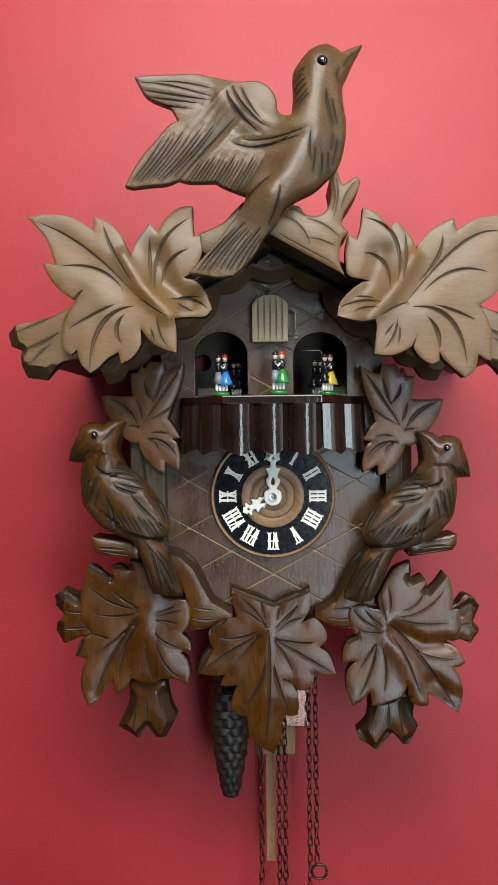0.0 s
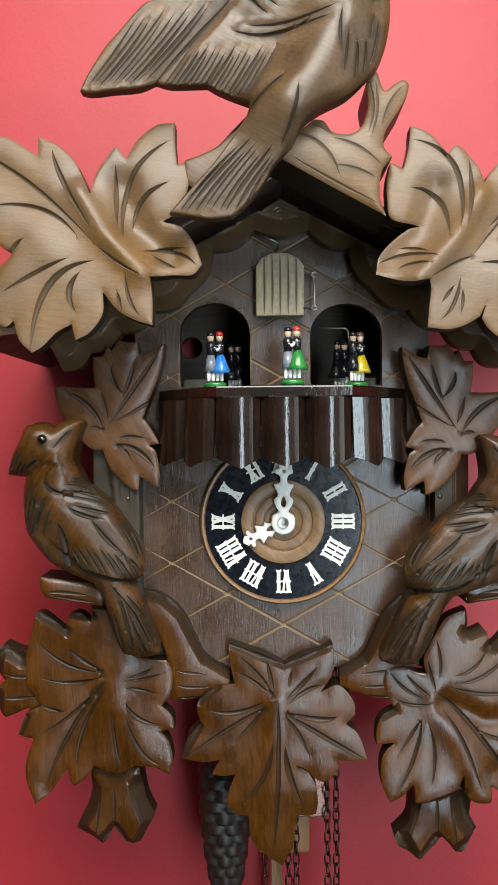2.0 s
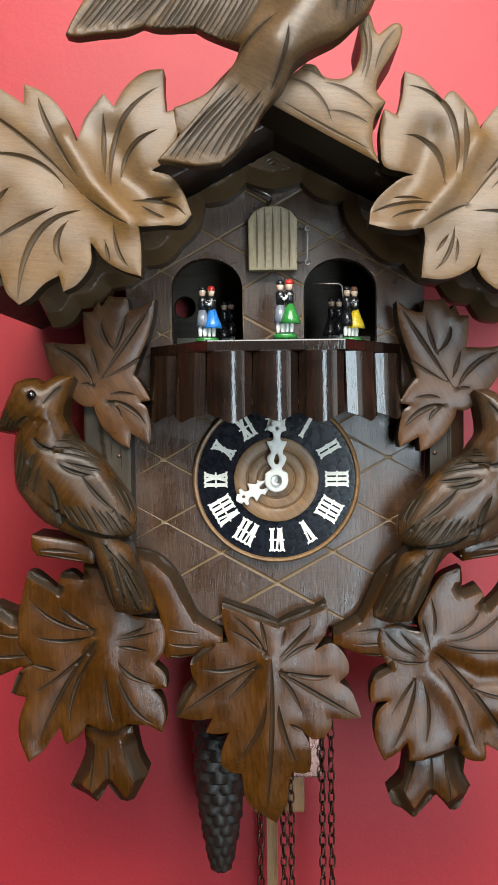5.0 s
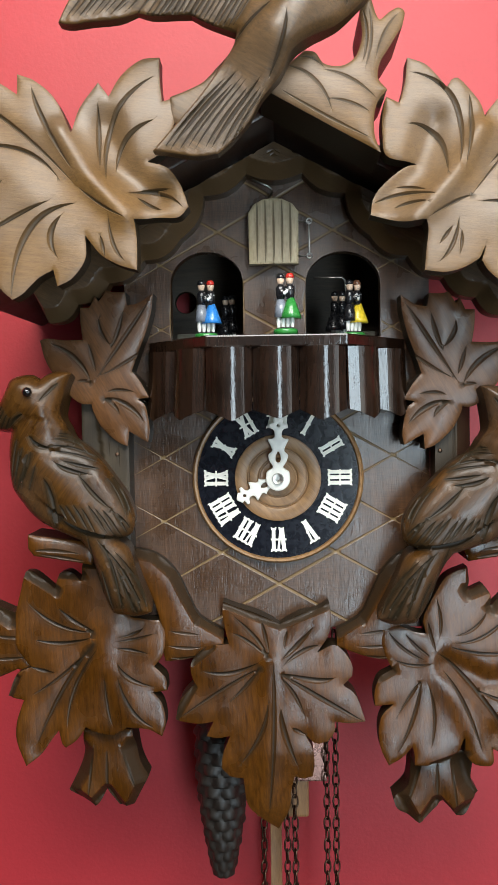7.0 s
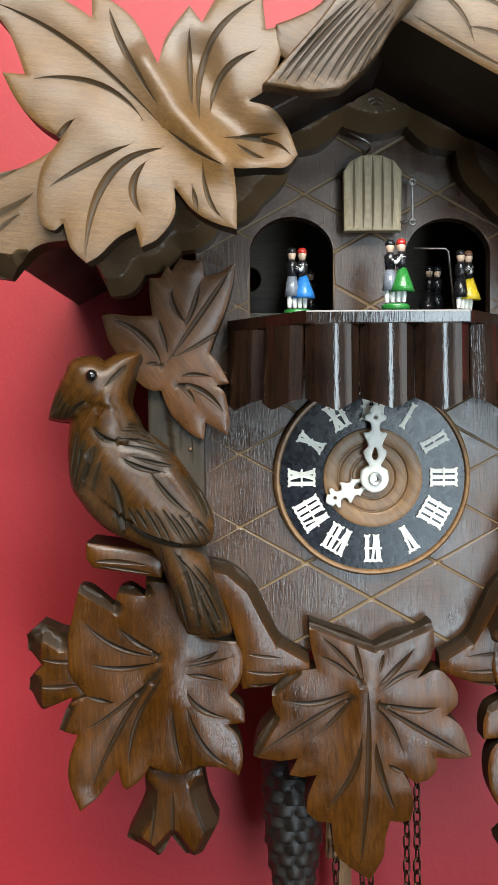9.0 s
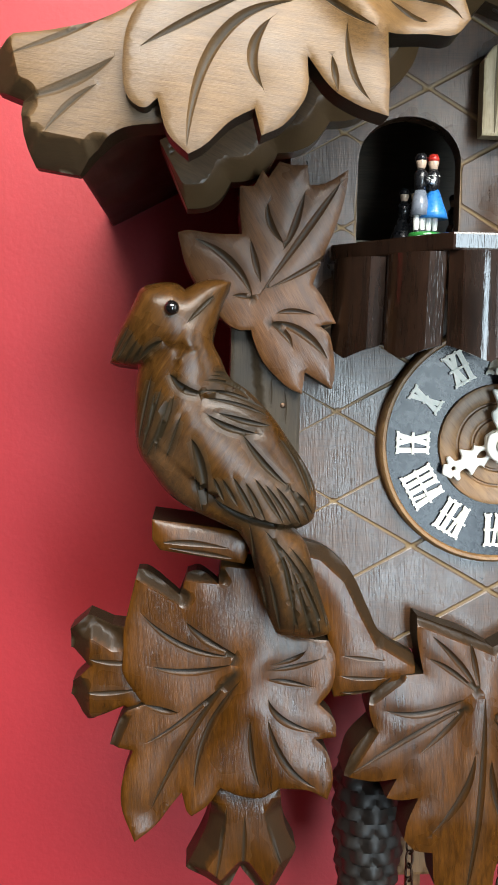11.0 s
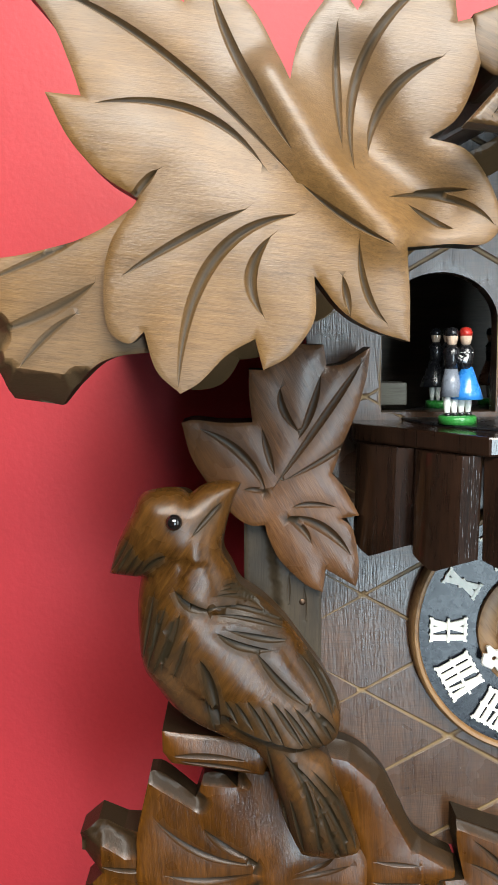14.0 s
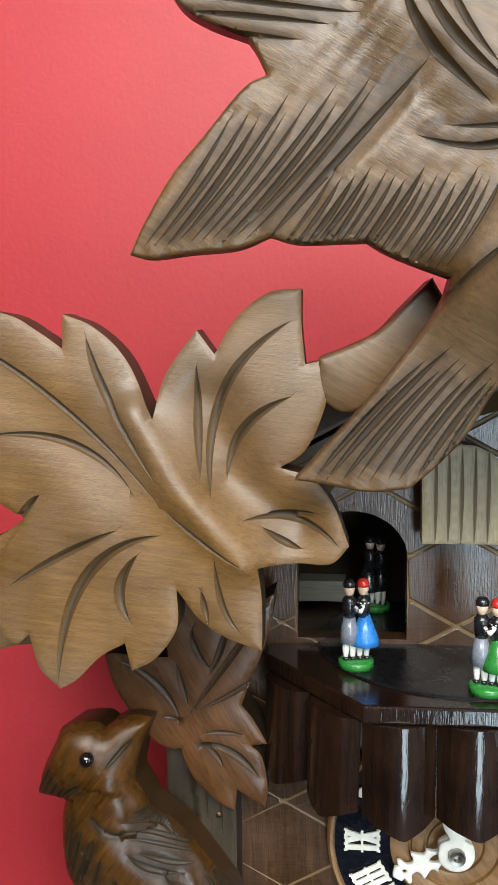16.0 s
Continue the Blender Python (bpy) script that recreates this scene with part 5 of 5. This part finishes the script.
for f in (same, turned(-2.0, (95, 55), (-1.0, -4.0))):
    carve("small_leaf", closed(mapped(SMALL_LEAF, f)), -0.1310, -0.116, leaf_height(1.4, 5.0, 9.1, 0.4), cuts=cuts_mapped(SMALL_LEAF_CUTS, f), valley=0.35, reach=2.5, grid=2.0, depth=0.8, material=LEAF_MID, label="small carved vine leaf beside the balcony")
for f in (same, flipped):
    west = f is same
    g = same if west else lower_right
    carve("vine", closed(mapped(VINE, f)), -0.1205, -0.1105, leaf_height(2.0, 5.0, 3.3, 0.8), cuts=cuts_mapped(((1.4, (-60, -83), (-52, -84), (-44, -85)), (1.4, (-61, -91), (-52, -92), (-43, -92)), (1.4, (-60, -98), (-52, -98), (-46, -97))), f),
          chamfers=slices((((-84, -37), (-68, -41), 4.5), ((-68, -41), (-57, -51), 4.5), ((-57, -51), (-50, -65), 4.5), ((-50, -65), (-44, -76), 4.5), ((-44, -76), (-31, -84), 4.0)), f),
          material=LEAF_LOW, label="carved curving vine")
    if west:
        leaf, veins, low, side = CORNER_LEAF, CORNER_LEAF_CUTS, LOW_STUB, SIDE_STUB
        folds = [([(-104, -100), (-98, -90), (-92, -82)], 1.6, 8.0), ([(-134, -146), (-106, -97)], -2.0, 7.0), ([(-80, -128), (-90, -104)], 0.8, 8.0)]
        facets = (((-139, -50), (-123, -60), 3.5), ((-120, -51), (-108, -52), 3.0), ((-107, -45), (-97, -46), 3.0), ((-150, -120), (-145, -108), 2.5), ((-92, -142), (-85, -138), 2.0))
    else:
        leaf, veins, low, side = CORNER_LEAF_EAST, CORNER_LEAF_EAST_CUTS, LOW_STUB_EAST, SIDE_STUB_EAST
        folds = [([(84, -98), (98, -122), (110, -152)], 2.0, 8.0), ([(92, -102), (110, -112), (128, -112)], -4.0, 7.0), ([(118, -140), (136, -152)], -3.0, 7.0)]
        facets = (((103, -49), (103, -62), 2.0), ((103, -62), (111, -59), 5.0), ((115, -71), (127, -57), 4.5), ((61, -105), (54, -109), 2.5), ((82, -156), (99, -150), 2.5))
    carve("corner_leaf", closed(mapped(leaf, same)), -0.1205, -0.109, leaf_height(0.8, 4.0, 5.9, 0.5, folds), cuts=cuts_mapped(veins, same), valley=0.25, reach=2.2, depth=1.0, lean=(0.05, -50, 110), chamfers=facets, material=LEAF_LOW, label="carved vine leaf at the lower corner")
    h = same if west else (lambda x, z: (-x - 11.5, z - 6.5))
    carve("branch_stub", closed(mapped(low, same)), -0.1165, -0.098, leaf_height(2.0, 5.0, 8.1, 0.6), cuts=cuts_mapped(((1.8, (-97, -150), (-97, -162), (-97, -173)), (1.5, (-104, -146), (-106, -162), (-108, -178)), (1.5, (-89, -148), (-85, -162), (-80, -176))), h), chamfers=slices((((-111, -152), (-114, -163), 7.0), ((-114, -163), (-121, -174), 7.0), ((-82, -150), (-75, -168), 7.0), ((-120, -173), (-107, -184), 6.0), ((-107, -184), (-97, -173), 4.0), ((-97, -173), (-90, -183), 4.0), ((-82, -183), (-74, -168), 6.0)), h), material=LEAF_LOW, label="forked carved branch end below the leaf")
    carve("branch_stub", closed(mapped(side, same)), -0.1195, -0.105, leaf_height(2.0, 5.0, 6.6, 0.6), cuts=cuts_mapped(((1.6, (-140, -86), (-149, -86), (-158, -85)), (1.6, (-140, -97), (-150, -98), (-160, -98)), (1.6, (-140, -107), (-150, -108), (-160, -109))), g), chamfers=slices((((-165, -78), (-165, -85), 7.0), ((-157, -71), (-165, -78), 4.0), ((-165, -98), (-165, -105), 7.0), ((-165, -105), (-158, -113), 4.0), ((-149, -76), (-157, -71), 5.0)), g), material=LEAF_LOW, label="forked carved branch end beside the leaf")
    carve("perch", closed(mapped(PERCH, f)), -0.133, -0.106, leaf_height(2.0, 4.0, 2.2), cuts=cuts_mapped(((1.8, (-130, -36), (-120, -36), (-106, -38)), (1.4, (-128, -38), (-114, -40), (-104, -42))), f), material=LEAF_LOW, label="short carved branch under the bird")
    if west:
        board = closed(([(-106, 66)], [(-80, 66)], [(-80, -40)], [(-106, -40)]))
        carve("side_plank", board, -0.1265, -0.1105, lambda p, d: 0.4 * np.clip(d, 0, 1) - np.where(to_line([(-96, 70), (-97, 40), (-93, 22), (-84, 12), (-70, 6)], p) < 0.1, 0, 3.0 * (p[:, 0] < -97 + 0.013 * np.clip(40 - p[:, 1], 0, 60) ** 1.6)), grid=1.5,
              cuts=((1.2, (-91, 24), (-91, 19), (-91, 14)), (1.2, (-86, 20), (-85.5, 14), (-85.5, 8))), material=PLANK_WOOD, label="narrow brown plank with a carved curve that carries the bird")
    else:
        board = closed(([(84, 66)], [(104, 66)], [(104, -40)], [(84, -40)]))
        carve("side_plank", board, -0.1265, -0.1105, lambda p, d: 0 * d, grid=1.5, cuts=((1.6, (94, 60), (94, 15), (94, -36)),), chamfers=(((104.5, 66), (104.5, -40), 9.0),), material=PLANK_WOOD, label="narrow brown plank with a slanting edge that carries the bird")
    fixed("nail", sphere(((1 if f is flipped else -1) * 0.0865, -0.1267, Z0 + 0.0145), 0.0012, squash=(1, 0.4, 1), seg=12), CHAIN_METAL, "small nail head")
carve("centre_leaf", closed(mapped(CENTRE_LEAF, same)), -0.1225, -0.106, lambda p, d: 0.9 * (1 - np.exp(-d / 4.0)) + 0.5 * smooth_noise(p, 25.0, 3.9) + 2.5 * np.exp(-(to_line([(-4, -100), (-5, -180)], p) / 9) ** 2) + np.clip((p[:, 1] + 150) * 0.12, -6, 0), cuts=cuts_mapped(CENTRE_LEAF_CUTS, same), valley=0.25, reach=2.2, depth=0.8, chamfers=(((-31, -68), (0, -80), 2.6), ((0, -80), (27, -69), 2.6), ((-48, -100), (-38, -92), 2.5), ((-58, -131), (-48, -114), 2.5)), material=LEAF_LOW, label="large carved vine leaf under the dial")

for f in (same, turned(-6.5, (100, 0), (-9.0, -8.5))):
    spine = [f(*q) for q in SIDE_SPINE]
    bird = carve("side_bird", closed(mapped(SIDE_BIRD, f)), -0.1405, -0.1262, stepped(body_height(spine, 15.0, 5.0, 7.0, 8.5), [([f(*q) for q in line], f(*low), drop, width) for line, low, drop, width in SIDE_BIRD_STEPS]), cuts=cuts_mapped(SIDE_BIRD_CUTS, f), grid=1.4, depth=0.9, valley=0.4, reach=1.8, halo=0.65, lines=(0.5, 1.2, 2.2), side_cut=0.5, lean=(-0.12, -28, 50), flare=0.05,
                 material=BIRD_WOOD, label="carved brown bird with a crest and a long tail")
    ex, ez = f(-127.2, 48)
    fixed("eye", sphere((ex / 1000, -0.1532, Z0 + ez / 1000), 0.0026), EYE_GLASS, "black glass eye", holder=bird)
bird = carve("top_bird", closed(mapped(TOP_BIRD, lambda x, z: (x + 1.2, z + 0.8))), -0.2045, -0.198, top_bird_height, cuts=TOP_BIRD_CUTS, grid=1.3, halo=0.5, depth=0.9, valley=0.4, reach=2.0, lines=(0.5, 1.2, 2.4), side_cut=0.4,
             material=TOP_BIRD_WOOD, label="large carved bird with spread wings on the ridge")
fixed("eye", sphere((0.0335, -0.2168, Z0 + 0.2835), 0.0038), EYE_GLASS, "black glass eye", holder=bird)

# ---- dancers on the turntable ----
PAINTS = {"skin": (0.7, 0.5, 0.36), "white": (0.75, 0.75, 0.72), "black": (0.012, 0.012, 0.014), "green": (0.03, 0.22, 0.04), "blue": (0.03, 0.22, 0.62), "red": (0.55, 0.03, 0.02), "yellow": (0.7, 0.5, 0.03), "grey": (0.2, 0.22, 0.26), "brown": (0.16, 0.07, 0.04)}
PAINTS = {k: plain(k + "_enamel", v, rough=0.28, spot=0.12, scale=500, coat=0.4) for k, v in PAINTS.items()}


def figurine_mesh(skirt, cap):
    """A tiny painted pair as plain turned shapes on a round base."""
    bm = bmesh.new()
    slots = ["green", "white", skirt, "black", "skin", cap, "grey"]

    def paint(before, slot):
        bm.faces.ensure_lookup_table()
        for f in bm.faces[before:]:
            f.material_index = slots.index(slot)

    def turned_piece(profile, at, slot, steps=14):
        n = len(bm.faces)
        extra = bmesh.new()
        lathe([(r / 1000, h / 1000) for r, h in profile], Vector(at) / 1000, steps, "z", extra)
        me = bpy.data.meshes.new("piece")
        extra.to_mesh(me)
        extra.free()
        bm.from_mesh(me)
        bpy.data.meshes.remove(me)
        paint(n, slot)

    turned_piece([(0, 2.4), (5.2, 2.4), (5.6, 1.9), (5.6, 0), (0, 0)], (0, 0, 0), "green", 24)
    for x, dress in ((-2.2, False), (2.2, True)):
        for dx in (-1.1, 1.1):
            turned_piece([(0.7, 2.3), (0.9, 4.0), (1.1, 6.0), (0.9, 9.0)], (x + dx, 0, 0), "white", 10)
            turned_piece([(0, 2.3), (1.0, 2.4), (0.9, 3.2), (0, 3.4)], (x + dx, -0.5, 0), "black", 10)
        if dress:
            turned_piece([(0, 7.6), (4.9, 7.2), (4.3, 9.5), (3.1, 12.5), (1.7, 16.5), (0, 16.8)], (x + 0.5, 0.0, 0), skirt, 18)
        else:
            turned_piece([(0, 8.2), (3.1, 8.0), (2.7, 12.0), (1.9, 16.0), (0, 16.4)], (x, 0.0, 0), "black" if skirt in ("yellow", "black") else "grey", 18)
        turned_piece([(1.8, 16.0), (2.2, 19.0), (2.3, 21.5), (1.2, 23.0), (0, 23.2)], (x, 0, 0), "black", 14)
        turned_piece([(0, 22.6), (1.3, 23.2), (1.8, 25.0), (1.5, 26.6), (0, 27.4)], (x, 0, 0), "skin", 14)
        turned_piece([(1.9, 25.6), (2.0, 26.6), (1.4, 27.8), (0, 28.2)], (x, 0.2, 0), cap if dress else "black", 14)
        n = len(bm.faces)
        rod([(x / 1000, -0.001, 0.0205), (x * 0.3 / 1000, -0.0028, 0.0185), (-x * 0.5 / 1000, -0.002, 0.0195)], 0.0009, 8, bm)
        paint(n, "white" if dress else "black")
        n = len(bm.faces)
        sphere((x / 1000, -0.0004, 0.0208), 0.0021, bm, (1.05, 0.9, 0.8), 10)
        paint(n, "white" if dress else "black")
    me = bpy.data.meshes.new("figurine")
    bm.to_mesh(me)
    bm.free()
    for s in slots:
        me.materials.append(PAINTS[s])
    return me


# The two black pairs carry the shade inside the case in their paint.
for angle, skirt, cap, spin in ((-54, "blue", "red", 12), (6, "green", "red", -20), (66, "yellow", "brown", 30), (-142, "black", "black", 150), (126, "black", "black", 200), (186, "brown", "black", 100)):
    a = radians(angle)
    ob = new("figurine", figurine_mesh(skirt, cap))
    ob.matrix_world = Matrix.Translation((0.0455 * math.sin(a), -0.1055 - 0.0455 * math.cos(a), Z0 + 0.0753)) @ Matrix.Rotation(radians(spin), 4, "Z") @ Matrix.Scale(1.1, 4)
    tagged(ob, f"tiny painted figurine pair with a {skirt} skirt on a green base", "figurine", "dancers on the turntable")

# ---- weights, chains, pendulum ----
def pine_cone():
    bm = bmesh.new()
    rows, steps = 84, 60
    prof = []
    for k in range(rows + 1):
        s = k / rows
        r = 0.0158 * min(1.0, (0.35 + 3.2 * s)) * (1 - 0.62 * max(0, (s - 0.35) / 0.65) ** 1.7)
        if s > 0.97:
            r *= math.sqrt(max(0.0, 1 - ((s - 0.97) / 0.03) ** 2)) * 0.999 + 0.001
        prof.append((r, 0.116 * (1 - s)))

    def scale_row(a, k):
        v = k / rows * 17.0
        row = math.floor(v)
        u = a / (2 * math.pi) * 8 + (0.5 if row % 2 else 0.0)
        du = abs(u - math.floor(u) - 0.5) * 2
        lip = (v - row)
        return 1 + 0.17 * lip * (1 - du ** 2) * (1 - 0.6 * lip ** 6) - 0.06 * du
    lathe(prof, (0, 0, 0), steps, "z", bm, scale_row)
    return bm


cone = thing("pine_cone_weight", "dark brown cast pine cone weight hanging below the clock", "weight", at=(-0.0362, -0.067, Z0 - 0.249))
part("cone", pine_cone(), CONE_IRON, cone)
part("hook", rod([(0, 0, 0.114), (0, 0, 0.150)], 0.0012), CHAIN_METAL, cone, "thin wire hook")


def link_mesh():
    bm = bmesh.new()
    ring = []
    for i in range(14):
        a = 2 * math.pi * i / 14
        ring.append((0.0020 * math.cos(a), 0.0, 0.0036 * math.sin(a) + (0.0008 if math.sin(a) > 0 else -0.0008)))
    pts = [Vector(p) for p in ring]
    rows = []
    for i, p in enumerate(pts):
        way = (pts[(i + 1) % 14] - pts[i - 1]).normalized()
        u = Vector((0, 1, 0))
        v = way.cross(u)
        rows.append([bm.verts.new(p + (u * math.cos(b) + v * math.sin(b)) * 0.00062) for b in (2 * math.pi * k / 6 for k in range(6))])
    for i in range(14):
        a, b = rows[i], rows[(i + 1) % 14]
        for k in range(6):
            f = bm.faces.new((a[k], a[(k + 1) % 6], b[(k + 1) % 6], b[k]))
            f.smooth = True
    bmesh.ops.recalc_face_normals(bm, faces=bm.faces)
    me = bpy.data.meshes.new("link")
    bm.to_mesh(me)
    bm.free()
    me.materials.append(CHAIN_METAL)
    return me


LINK = link_mesh()


def chain(x, y, top, foot, ring=False):
    holder = thing("chain", "thin browned metal chain" + (" with a ring at its end" if ring else " hanging from the clock"), "chain", "clock chains", at=(x, y, Z0 + top / 1000))
    rnd = random.Random(int(x * 10000))
    z, i = 0.0, 0
    while z > (foot - top) / 1000:
        ob = part("link", LINK, None, holder)
        ob.location = (rnd.uniform(-0.0002, 0.0002), rnd.uniform(-0.0002, 0.0002), z)
        ob.rotation_euler = (0, rnd.uniform(-0.06, 0.06), radians(25 + 90 * (i % 2) + rnd.uniform(-12, 12)))
        z -= 0.0070
        i += 1
    if ring:
        bm = bmesh.new()
        rod([(0.0062 * math.cos(a), 0, 0.0062 * math.sin(a)) for a in np.linspace(0, 2 * math.pi, 25)], 0.0011, 8, bm)
        ob = part("ring", bm, CHAIN_METAL, holder, "flat metal pull ring")
        ob.location = (0.002, 0, z - 0.004)


chain(0.0285, -0.05, -84, -420)
chain(0.0342, -0.05, -84, -312, ring=True)
chain(-0.0115, -0.05, -84, -420)
chain(0.0032, -0.05, -84, -420)
chain(0.0082, -0.05, -84, -420)

pendulum = thing("pendulum", "light wooden pendulum stick with a coppery box under the clock", "pendulum", at=(0.0, -0.028, Z0 - 0.085))
part("stick", box((0.0075, 0.004, 0.235), (-0.004, 0, -0.1175), 0.0005), STICK_WOOD, pendulum, "plain light brown stick")
part("block", box((0.034, 0.012, 0.025), (0.0005, -0.006, -0.1275), 0.002), STICK_WOOD, pendulum, "brown wooden block")
part("box", box((0.032, 0.02, 0.031), (0.013, -0.008, -0.0985), 0.001), COPPER, pendulum, "coppery pink metal box")
